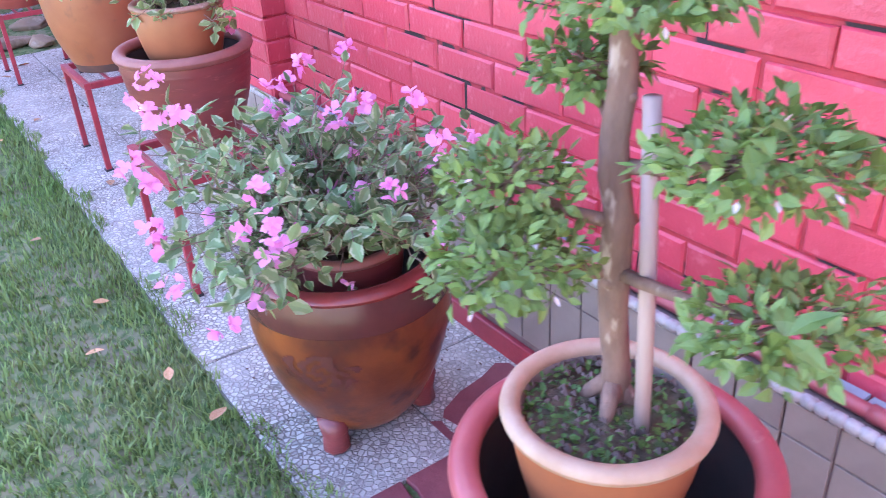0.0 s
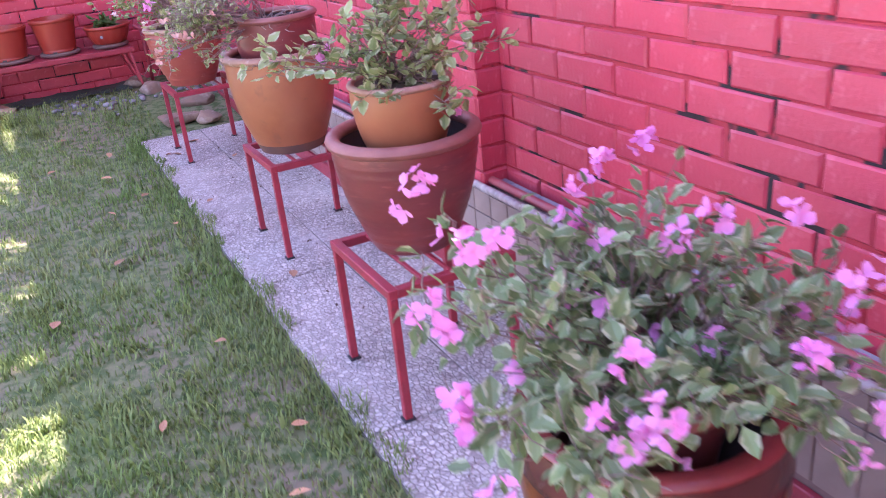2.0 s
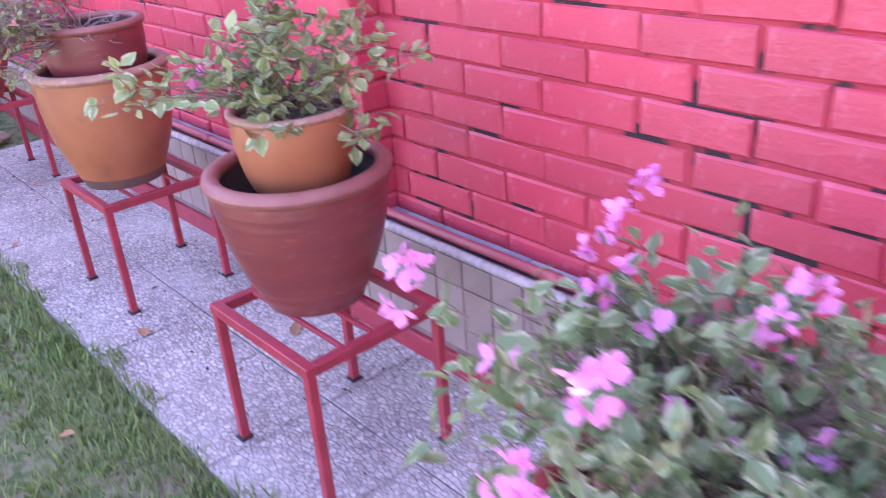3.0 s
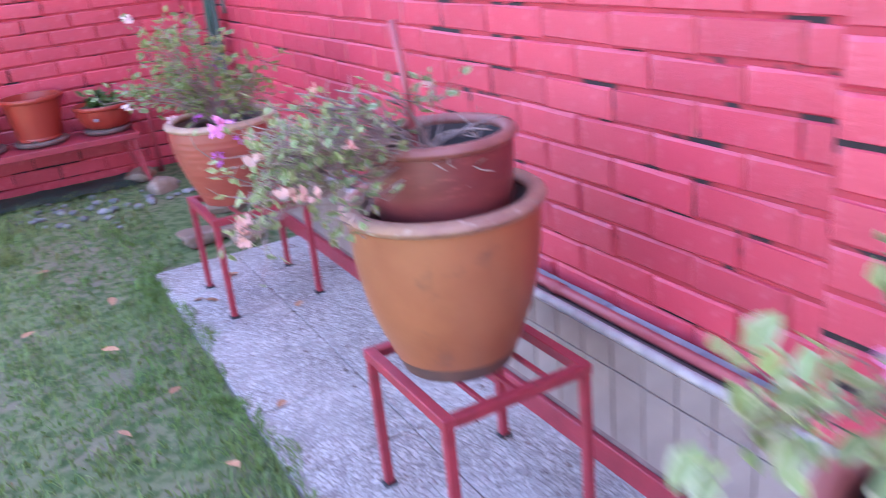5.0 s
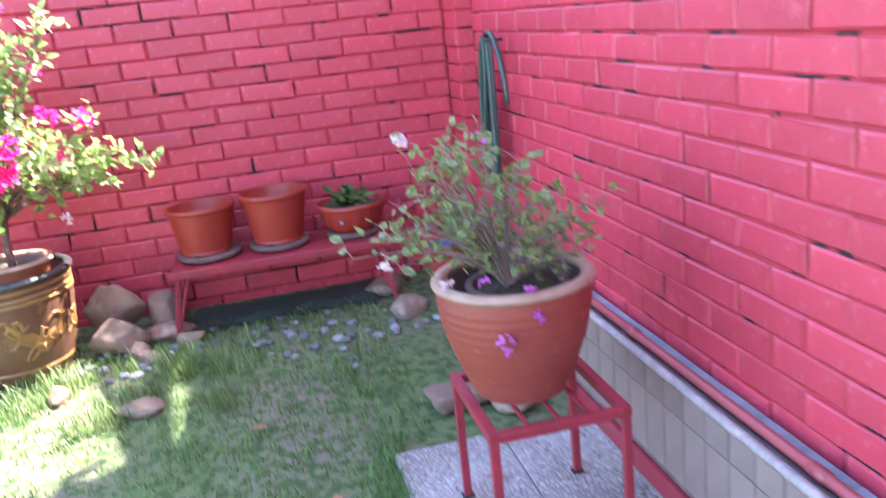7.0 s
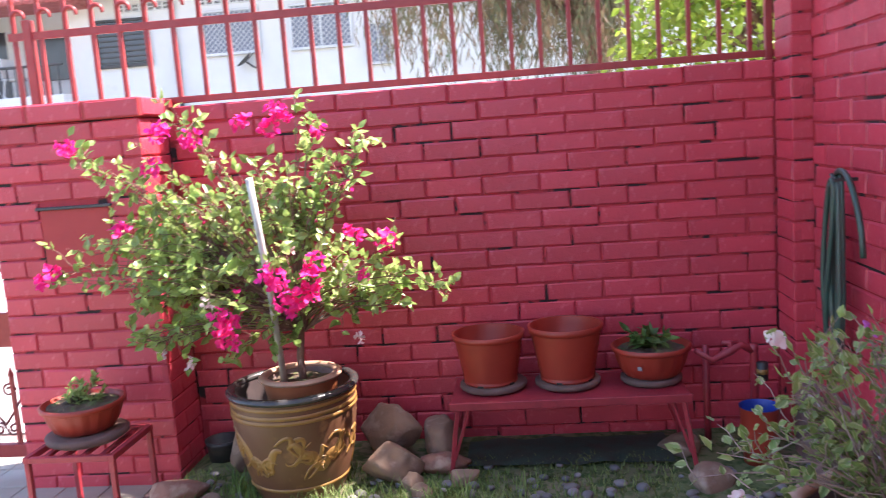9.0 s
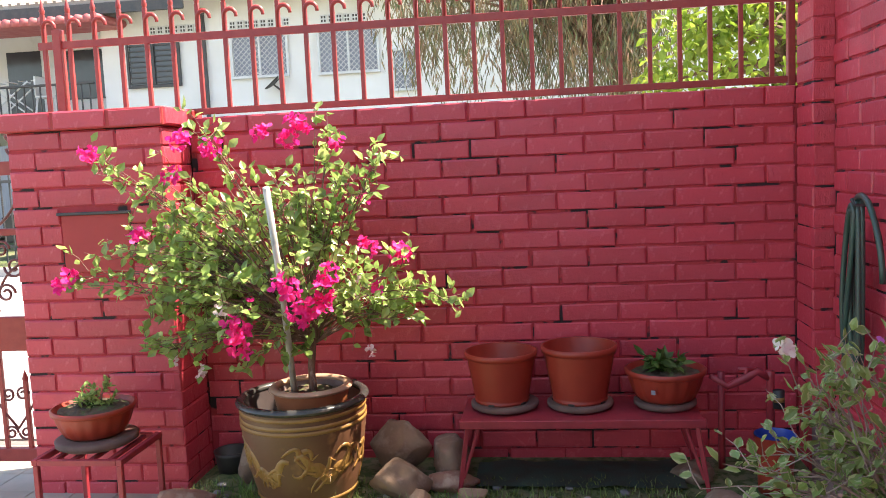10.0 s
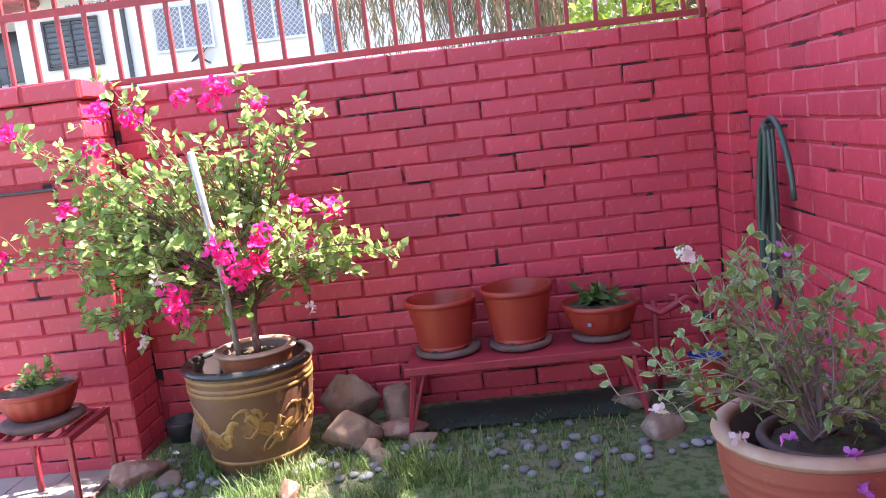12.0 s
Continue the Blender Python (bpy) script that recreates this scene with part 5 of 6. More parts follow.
def bowl(x, y, z, r, h, label):
    ob = thing("plastic_bowl", (x, y, z), label, "plant pot", "terracotta plastic pots")
    n = 64
    prof_b = [(r * 0.60, 0.0), (r * 0.70, 0.01), (r * 0.82, h * 0.35), (r * 0.90, h * 0.65), (r * 0.93, h * 0.82)]
    v, f = [], []
    for rr, zz in [(0.001, 0)] + prof_b:
        for k in range(n):
            a = 2 * math.pi * k / n
            fl = 1 + (0.022 if k % 4 < 2 else -0.014) * (1 if 0.01 <= zz < h * 0.8 else 0)
            v.append((rr * fl * math.cos(a), rr * fl * math.sin(a), zz))
    for i in range(len(prof_b)):
        f += [(i * n + k, i * n + (k + 1) % n, (i + 1) * n + (k + 1) % n, (i + 1) * n + k) for k in range(n)]
    part("body", Build().add(v, f, True), M_plastic, ob)
    part("lip", Build().lathe([(r * 0.93, h * 0.80), (r, h * 0.84), (r * 1.02, h * 0.97), (r * 0.96, h)], 48), M_plastic, ob, "flared lip")
    part("inner_wall", Build().lathe([(r * 0.96, h), (r * 0.88, h * 0.8), (r * 0.6, 0.02), (0.001, 0.015)], 48), M_plastic, ob)
    return ob


BT = 0.366
for x, r in ((0.825, 0.135), (1.125, 0.13), (1.455, 0.12)):
    saucer(x, 7.64, BT, r)
plastic_pot(0.815, 7.64, BT + 0.025, 0.106, 0.144, 0.205, "empty terracotta plastic pot on a saucer on the bench")
plastic_pot(1.125, 7.64, BT + 0.025, 0.106, 0.147, 0.222, "second empty terracotta plastic pot standing on the bench")
bowl(1.458, 7.64, BT + 0.025, 0.155, 0.125, "fluted terracotta plastic bowl with a green seedling on the bench")
sticker = solid("price_sticker", Build().box(-0.008, 0.008, -0.001, 0.0, -0.009, 0.009, 0.0004), M_curtain, "small white sticker on the plastic bowl", "sticker")
sticker.matrix_world = pose(1.395, 7.508, BT + 0.085, 12, 0, -24)
soil((1.458, 7.64, BT + 0.13), 0.13, "soil in the plastic bowl")
plant("seedling", (1.46, 7.64, BT + 0.13), "small leafy green seedling in a plastic bowl", "seedling", [(0, 0, 0)], [((0.0, 0, 0.045), (0.07, 0.06, 0.03), 12)], M_leaf_small, M_leaf_small, 81, 0.06, 0.03, 3, 1, 0.002, side=0.03, droop=0.5)

# ---- small stand with a bowl by the pier ----
SG = 0.02
es = thing("low_stand", (-0.715, 7.275, 0), "low red steel stand with slats beside the gate pier", "plant stand")
for s in (-1, 1):
    part("side_rail", Build().box(s * 0.165 - 0.011, s * 0.165 + 0.011, -0.165, 0.165, 0.312, 0.335, 0.002), M_steel, es)
    part("cross_rail", Build().box(-0.154, 0.154, s * 0.154 - 0.011, s * 0.154 + 0.011, 0.312, 0.3335, 0.002), M_steel, es)
    for e in (-1, 1):
        part("leg", Build().box(s * 0.163 - 0.010, s * 0.163 + 0.010, e * 0.153 - 0.010, e * 0.153 + 0.010, 0.0, 0.312, 0.002), M_steel, es)
for k in range(4):
    x = -0.11 + 0.073 * k
    part("slat", Build().box(x - 0.010, x + 0.010, -0.143, 0.143, 0.314, 0.326, 0.001), M_steel, es)
sd = solid("saucer", Build().lathe([(0.001, 0.0), (0.13, 0.0), (0.15, 0.012), (0.152, 0.03), (0.14, 0.034), (0.001, 0.032)], 40, 0.006), M_disc, "thick brown saucer slab on the low stand", "saucer", group="saucers on the bench")
sd.matrix_world = pose(-0.735, 7.30, 0.335)
bowl(-0.745, 7.31, 0.369, 0.155, 0.115, "fluted terracotta plastic bowl with weeds on the low stand")
soil((-0.745, 7.31, 0.473), 0.13, "soil in the bowl by the pier")
plant("weedy_plant", (-0.745, 7.31, 0.473), "small bright green weedy plant in a bowl", "small plant", [(0, 0, 0), (0.02, 0.02, 0), (-0.03, 0, 0)], [((0.0, 0, 0.05), (0.09, 0.07, 0.05), 16)], M_leaf_sun, M_leaf_small, 91, 0.028, 0.012, 5, 2, 0.0018, side=0.03, droop=0.2)
bp = Build().lathe([(0.001, 0.0), (0.075, 0.0), (0.09, 0.1), (0.095, 0.12), (0.08, 0.12), (0.07, 0.03), (0.001, 0.02)], 32)
bpo = solid("black_nursery_pot", bp, M_rubber, "black plastic nursery pot in the corner by the pier", "plant pot")
bpo.matrix_world = pose(-0.37, 7.73, 0.06, 0, 0, 0) @ Matrix.Diagonal((0.85, 0.85, 0.8, 1))

# ---- tap, standpipe and bucket in the corner ----
tap = thing("garden_tap", (1.83, 7.62, 0), "red-painted standpipe with a tap in the wall corner", "tap")
part("standpipe", Build().tube([(0.02, 0.0, 0.05), (0.02, 0.0, 0.48), (0.02, 0.0, 0.50)], [0.016, 0.016, 0.018], 12), M_steel, tap)
part("elbow", Build().tube([(0.02, 0.0, 0.47), (-0.03, 0.0, 0.50), (-0.07, 0.0, 0.475), (-0.14, 0.0, 0.44), (-0.205, -0.01, 0.485)], [0.015, 0.016, 0.018, 0.013, 0.011], 10), M_steel, tap, "bent spout pipe")
part("tap_handle", Build().tube([(-0.10, 0.0, 0.51), (-0.04, 0.0, 0.505)], 0.008, 8).tube([(-0.07, 0.0, 0.475), (-0.07, 0.0, 0.515)], 0.009, 8), M_steel, tap, "small lever handle")
part("hose_joint", Build().tube([(0.045, -0.02, 0.36), (0.045, -0.02, 0.43)], 0.022, 12), M_rubber, tap, "black hose joint")
part("brass_collar", Build().tube([(0.045, -0.02, 0.385), (0.045, -0.02, 0.405)], 0.0232, 12), M_gold, tap, "brass collar")
post = solid("pipe_post", Build().tube([(1.69, 7.74, 0.04), (1.69, 7.74, 0.47)], 0.014, 10), M_steel, "thin red-painted pipe post by the bench", "pipe")
bucket = thing("bucket", (1.835, 7.50, 0.06), "red plastic bucket with a blue lining", "bucket")
part("body", Build().lathe([(0.001, 0), (0.06, 0.0), (0.065, 0.1), (0.074, 0.225), (0.078, 0.23)], 36), M_plastic, bucket)
part("lining", Build().lathe([(0.075, 0.232), (0.066, 0.20), (0.052, 0.03), (0.001, 0.02)], 36), M_blue, bucket, "blue inside of the bucket")

# ---- hose on the wall ----
hose = thing("garden_hose", (2.05, 7.22, 0.60), "coiled dark green garden hose hanging on the side wall", "hose")
q = random.Random(4)
for k in range(7):
    dy0, dy1 = q.uniform(-0.05, 0.05), q.uniform(-0.07, 0.07)
    top = 0.575 - 0.006 * k
    low = q.uniform(-0.12, 0.04)
    xo = -0.012 - 0.012 * (k % 3)
    pts = [(xo, 0.03 + dy1 * 0.6 + 0.03, low + 0.03), (xo - 0.008, 0.075 + dy0 * 0.5, low + 0.22), (xo, 0.055 + dy0 * 0.3, top - 0.07), (xo, 0.025, top), (xo, -0.002, top - 0.02), (xo - 0.004, 0.0 + dy1 * 0.3, top - 0.18), (xo - 0.01, 0.02 + dy1, low + 0.12), (xo, 0.03 + dy1 * 0.6 + 0.025, low)]
    sm = []
    for i in range(len(pts) - 1):
        for t in (0, 0.33, 0.66):
            sm.append(Vector(pts[i]).lerp(Vector(pts[i + 1]), t))
    sm.append(Vector(pts[-1]))
    for _ in range(2):
        sm = [sm[0]] + [(sm[i - 1] + sm[i] * 2 + sm[i + 1]) / 4 for i in range(1, len(sm) - 1)] + [sm[-1]]
    part("hose_loop", Build().tube(sm, 0.0095, 8), M_hose, hose)
end = [Vector(p) for p in ((-0.02, 0.03, 0.57), (-0.024, -0.02, 0.59), (-0.026, -0.09, 0.575), (-0.024, -0.15, 0.50), (-0.02, -0.185, 0.41), (-0.018, -0.192, 0.32))]
for _ in range(1):
    fine = []
    for i in range(len(end) - 1):
        fine += [end[i], end[i].lerp(end[i + 1], 0.5)]
    fine.append(end[-1])
    end = [fine[0]] + [(fine[i - 1] + 2 * fine[i] + fine[i + 1]) / 4 for i in range(1, len(fine) - 1)] + [fine[-1]]
part("hose_end", Build().tube(end, 0.010, 8), M_hose, hose, "free hose end")
part("hook", Build().tube([(0.045, 0.0, 0.552), (-0.035, 0.0, 0.552), (-0.045, 0.0, 0.575)], 0.006, 8), M_iron, hose, "dark iron hook")

# ---- rocks, pebbles, leaves ----
def rock(x, y, z, sx, sy, sz, seed, material, label):
    bm = bmesh.new()
    bmesh.ops.create_icosphere(bm, subdivisions=4, radius=1.0)
    qr = random.Random(seed)
    cuts = [(vec(qr), qr.uniform(0.60, 0.86)) for _ in range(13)]
    o = Vector((seed * 3.1, seed * 1.7, 0))
    for v in bm.verts:
        d = v.co.normalized()
        k = 1 + 0.30 * noise.noise(d * 1.1 + o) + 0.12 * noise.noise(d * 2.7 + o)
        p = d * k
        for ax, lim in cuts:
            e = p.dot(ax) - lim
            if e > 0:
                p -= ax * e * 0.82
        p *= 1.18 + 0.05 * noise.noise(d * 6 + o)
        v.co = Vector((p.x * sx, p.y * sy, p.z * sz))
    me = bpy.data.meshes.new("rock")
    bm.to_mesh(me)
    bm.free()
    me.materials.append(material)
    me.polygons.foreach_set("use_smooth", [True] * len(me.polygons))
    ob = tagged(new("rock", me), label, "rock", "rocks round the jar")
    ob.matrix_world = pose(x, y, z, 0, 0, seed * 47 % 360)


ROCKS = [(0.42, 7.46, 0.12, 0.115, 0.09, 0.075, 1, 0), (0.60, 7.68, 0.14, 0.10, 0.08, 0.075, 2, 0), (0.36, 7.70, 0.18, 0.13, 0.09, 0.095, 3, 0), (0.62, 7.52, 0.09, 0.09, 0.07, 0.05, 4, 1), (0.50, 7.38, 0.08, 0.05, 0.05, 0.04, 19, 0), (-0.42, 7.30, 0.10, 0.11, 0.075, 0.05, 5, 1), (-0.22, 7.60, 0.16, 0.075, 0.07, 0.09, 6, 0), (-0.27, 7.24, 0.07, 0.05, 0.05, 0.04, 7, 0), (-0.42, 7.05, 0.05, 0.065, 0.05, 0.045, 8, 0), (-0.52, 6.95, 0.03, 0.07, 0.05, 0.04, 9, 1), (0.24, 7.08, 0.07, 0.07, 0.045, 0.035, 10, 1), (0.55, 6.86, 0.05, 0.085, 0.055, 0.035, 11, 0), (0.70, 7.38, 0.09, 0.06, 0.05, 0.04, 12, 0), (1.62, 7.32, 0.08, 0.085, 0.07, 0.05, 13, 0), (1.55, 7.62, 0.09, 0.08, 0.07, 0.045, 14, 0), (1.62, 6.52, 0.03, 0.12, 0.075, 0.04, 15, 0), (1.80, 6.85, 0.05, 0.11, 0.09, 0.045, 16, 0), (1.78, 6.45, 0.02, 0.09, 0.07, 0.035, 17, 0), (0.55, 7.28, 0.08, 0.05, 0.04, 0.03, 18, 0)]
for x, y, z, sx, sy, sz, s, kind in ROCKS:
    rock(x, y, z, sx, sy, sz, s, M_rock2 if kind else M_rock, "weathered reddish garden rock on the ground" if kind else "weathered grey-brown garden rock on the ground")

bm0 = bmesh.new()
bmesh.ops.create_icosphere(bm0, subdivisions=2, radius=1.0)
ico_v, ico_f = [v.co.copy() for v in bm0.verts], [[v.index for v in f.verts] for f in bm0.faces]
bm0.free()
q = random.Random(15)
peb = Build()
for _ in range(130):
    x = q.uniform(-0.45, 2.0)
    y = 7.30 + 0.22 * q.gauss(0, 0.6) - (0.15 if x > 1.3 else 0)
    if y > 7.8 or y < 6.5 or (x - JX) ** 2 + (y - JY) ** 2 < 0.05:
        continue
    s = q.uniform(0.010, 0.026)
    m = pose(x, y, ground_z(x, y) - 0.005, 0, 0, q.uniform(0, 360)) @ Matrix.Diagonal((s * q.uniform(0.8, 1.4), s, s * 0.6, 1))
    peb.add([tuple(m @ p) for p in ico_v], ico_f, True)
# thin, uneven dark green sheet on the ground below the bench
sheet = Build()
for j in range(9):
    for i in range(25):
        x, y = 0.70 + 0.034 * i, 7.50 + 0.035 * j
        sheet.v.append((x, y, ground_z(x, y) + 0.006 + 0.012 * noise.noise(Vector((x * 9, y * 9, 2)))))
for j in range(8):
    for i in range(24):
        sheet.f.append((j * 25 + i, j * 25 + i + 1, (j + 1) * 25 + i + 1, (j + 1) * 25 + i)); sheet.smooth.append(True); sheet.uv.append([(0.5, 0.5)] * 4)
solid("shade_net", sheet, M_sheet, "thin dark green sheet on the ground under the bench", "netting")
solid("pebbles", peb, M_pebble, "scattered grey and white river pebbles below the wall", "pebbles", "stuff")

leaf_b = Build()
for _ in range(1):
    v = []
    for i in range(7):
        t = i / 6
        w = 0.5 * math.sin(math.pi * min(1, t * 1.02)) ** 0.8 * (1 - 0.25 * t)
        for s in (-1, 0, 1):
            v.append((t - 0.5, s * w * 0.55, 0.10 * abs(s) * math.sin(math.pi * t) + 0.12 * (t - 0.5) ** 2))
    f = []
    for i in range(6):
        for s in range(2):
            a = i * 3 + s
            f.append((a, a + 3, a + 4, a + 1))
    leaf_b.add(v, f, True)
leaf_me = leaf_b.mesh("fallen_leaf", M_dead)
litter = Build()
for _ in range(420):
    x, y = (q.uniform(1.36, 1.97) if q.random() < 0.5 else 1.97 - abs(q.gauss(0, 0.10))), q.uniform(2.1, 6.25)
    if x > 1.36:
        litter.leaf(Vector((x, y, 0.004)), Vector((q.uniform(-1, 1), q.uniform(-1, 1), 0.1)), Vector((0, 0, 1)) + vec(q) * 0.5, q.uniform(0.006, 0.020), q.uniform(0.003, 0.009), 0.4, 0.1)
solid("leaf_litter", litter, M_litter, "crumbs of dry leaf litter scattered on the paving", "leaf litter", "stuff")
FALLEN = [(1.155, 3.60, 0), (1.135, 2.80, 0), (0.98, 4.45, 0), (1.20, 5.20, 0), (1.24, 4.72, 0), (1.03, 5.05, 0), (1.43, 5.87, 1), (1.47, 5.83, 1), (1.72, 5.57, 1), (1.60, 6.03, 1), (1.44, 4.95, 1), (1.82, 3.62, 1), (0.85, 5.95, 0), (1.22, 3.05, 0), (1.26, 2.58, 0), (0.92, 3.25, 0), (1.15, 6.05, 0), (0.72, 4.05, 0), (1.30, 2.35, 0), (1.08, 5.62, 0), (1.50, 3.95, 1), (0.95, 6.60, 0)]
for i, (x, y, on) in enumerate(FALLEN):
    ob = tagged(new("fallen_leaf", leaf_me), "dry curled brown leaf fallen on the paving" if on else "dry curled brown leaf fallen on the grass", "leaf", "fallen leaves")
    s = q.uniform(0.045, 0.075)
    ob.matrix_world = pose(x, y, 0.004 if on else 0.020, q.uniform(-14, 14), q.uniform(-14, 14), q.uniform(0, 360)) @ Matrix.Diagonal((s, s, s, 1))

# ---- fence on the front wall ----
FY = WALL_Y + 0.06
fence = thing("wall_fence", (0.4, FY, TOP_N), "red-painted iron fence with spear tips on the front wall", "fence")
ox, oy, oz = 0.4, FY, TOP_N
part("bottom_rail", Build().box(-1.62, 1.69, -0.010, 0.010, 0.012, 0.040, 0.002), M_fence, fence)
part("middle_rail", Build().box(-1.62, 1.69, -0.010, 0.010, 0.335, 0.368, 0.002), M_fence, fence)
k = 0
x = -1.592
bar = Build().box(-0.009, 0.009, -0.009, 0.009, 0.04, 0.49, 0.0015).mesh("bar", M_fence)
spear_b = Build().lathe([(0.001, 0.56), (0.010, 0.52), (0.013, 0.505), (0.009, 0.49)][::-1], 8)
spear = spear_b.mesh("spear_tip", M_fence)
crook_pts = [(0.0, -0.004, 0.36)]
for i in range(9):
    a = math.pi * i / 8
    crook_pts.append((0.028 - 0.028 * math.cos(a), -0.006, 0.43 + 0.030 * math.sin(a)))
crook_pts.append((0.056, -0.006, 0.425))
crook = Build().tube(crook_pts, [0.006] * 2 + [0.0095] * 7 + [0.008] * 2, 6).mesh("crook", M_fence)
while x < 1.62:
    b1 = new("bar", bar)
    b1.parent = fence
    b1.matrix_basis = pose(x, -0.0, 0)
    b2 = new("spear_tip", spear)
    b2.parent = b1
    b3 = new("crook", crook)
    b3.parent = b1
    x += 0.1205
part("end_post", Build().box(-1.545, -1.505, -0.02, 0.02, 0.03, 0.42, 0.003), M_fence, fence)
part("end_post", Build().box(1.60, 1.63, -0.015, 0.015, 0.0, 0.50, 0.003), M_fence, fence)

# ---- gate left of the pier ----
GY = 7.78
gate = thing("iron_gate", (-1.24, GY, 0.0), "red-painted iron gate with scrollwork and solid middle panel", "gate")
part("bottom_rail", Build().box(-1.9, -0.02, -0.018, 0.018, 0.09, 0.15, 0.003), M_fence, gate)
part("middle_panel", Build().box(-1.9, -0.02, -0.014, 0.014, 0.60, 0.755, 0.003), M_fence, gate)
part("upper_rail", Build().box(-1.9, -0.02, -0.012, 0.012, 1.12, 1.15, 0.003), M_fence, gate)
part("top_rail", Build().box(-1.9, -0.02, -0.016, 0.016, 1.385, 1.445, 0.003), M_fence, gate)
part("end_stile", Build().box(-0.045, -0.02, -0.016, 0.016, 0.15, 1.385, 0.003), M_fence, gate)
for k in range(15):
    x = -0.10 - 0.115 * k
    h = 0.60 if k % 2 else 0.46
    bb = part("bar", Build().box(x - 0.009, x + 0.009, -0.009, 0.009, 0.15, h, 0.0015), M_fence, gate)
    if not k % 2:
        part("spear_tip", Build().lathe([(0.011, 0.0), (0.014, 0.012), (0.001, 0.05)], 8, 0, (x, 0)), M_fence, bb).location = (0, 0, 0.46)


def scroll(cx, cz, r, way, turns=1.4, n=22):
    pts = []
    for i in range(n):
        t = i / (n - 1)
        a = way * turns * 2 * math.pi * t
        rr = r * (1 - 0.72 * t)
        pts.append((cx + rr * math.cos(a) * way, 0.0, cz + rr * math.sin(a)))
    return pts


for k in range(7):
    x = -0.155 - 0.23 * k
    for s in (-1, 1):
        part("scroll", Build().tube(scroll(x + s * 0.035, 0.40, 0.033, s), 0.0055, 6), M_scroll, gate)
        part("scroll", Build().tube(scroll(x + s * 0.035, 0.22, 0.033, -s), 0.0055, 6), M_scroll, gate)
        part("diagonal", Build().tube([(x, 0, 0.24), (x + s * 0.055, 0, 0.31), (x + s * 0.1, 0, 0.38)], 0.0055, 6), M_scroll, gate)
for k in range(4):
    x = -0.20 - 0.44 * k
    for s in (-1, 1):
        part("scroll", Build().tube(scroll(x + s * 0.05, 0.86, 0.045, s), 0.006, 6), M_scroll, gate)
        part("scroll", Build().tube(scroll(x + s * 0.10, 0.98, 0.05, -s), 0.006, 6), M_scroll, gate)
        part("scroll", Build().tube(scroll(x + s * 0.045, 1.06, 0.04, s), 0.006, 6), M_scroll, gate)
        part("tendril", Build().tube(bez(Vector((x, 0, 0.80)), Vector((x + s * 0.02, 0, 0.95)), Vector((x + s * 0.15, 0, 1.0)), 8), 0.006, 6), M_scroll, gate)
        part("tendril", Build().tube(bez(Vector((x + s * 0.03, 0, 1.16)), Vector((x + s * 0.12, 0, 1.20)), Vector((x + s * 0.19, 0, 1.38)), 8), 0.007, 6), M_scroll, gate)
    part("drop", Build().lathe([(0.001, 0.76), (0.012, 0.78), (0.006, 0.81)], 8, 0, (x, 0)), M_scroll, gate)
for s, z in ((1, 1.50), (1, 1.56)):
    part("scroll", Build().tube(scroll(-0.05, z, 0.035, -1), 0.007, 6), M_scroll, gate)
    part("scroll", Build().tube(scroll(-0.45, z, 0.035, 1), 0.007, 6), M_scroll, gate)

# ---- across the road ----
HY = 22.0
house = thing("terrace_house", (-5.0, HY, 0), "white two-storey terrace house across the road", "house")
hx = -5.0


def hpart(name, x0, x1, y0, y1, z0, z1, m, label="", parent=None, c=0.01):
    return part(name, Build().box(x0 - hx, x1 - hx, y0 - HY, y1 - HY, z0, z1, c), m, parent or house, label)


hpart("wall", -8.55, 6.0, HY, HY + 6, 0, 5.2, M_house, "white weathered plaster wall")
hpart("wall", -17.0, -8.55, HY + 1.6, HY + 6, 0, 5.2, M_house, "set-back white wall behind the balcony")
part("roof", Build().add([(-12.5, -0.9, 4.98), (11.5, -0.9, 4.98), (11.5, 3.2, 6.3), (-12.5, 3.2, 6.3), (-12.5, -0.9, 5.06), (11.5, -0.9, 5.06), (11.5, 3.2, 6.38), (-12.5, 3.2, 6.38)], [(0, 3, 2, 1), (4, 5, 6, 7), (0, 1, 5, 4), (1, 2, 6, 5), (2, 3, 7, 6), (3, 0, 4, 7)]), M_zinc, house, "rusty corrugated zinc roof")
ridges = Build()
for k in range(120):
    x = -12.4 + 0.2 * k
    ridges.beam((x, -0.92, 5.07), (x, 3.2, 6.39), 0.07, 0.05, 0)
part("roof_ribbing", ridges, M_zinc, house, kind="stuff")
hpart("fascia", -17.5, -6.2, HY - 0.95, HY - 0.9, 4.75, 4.98, M_iron, "dark eaves board")


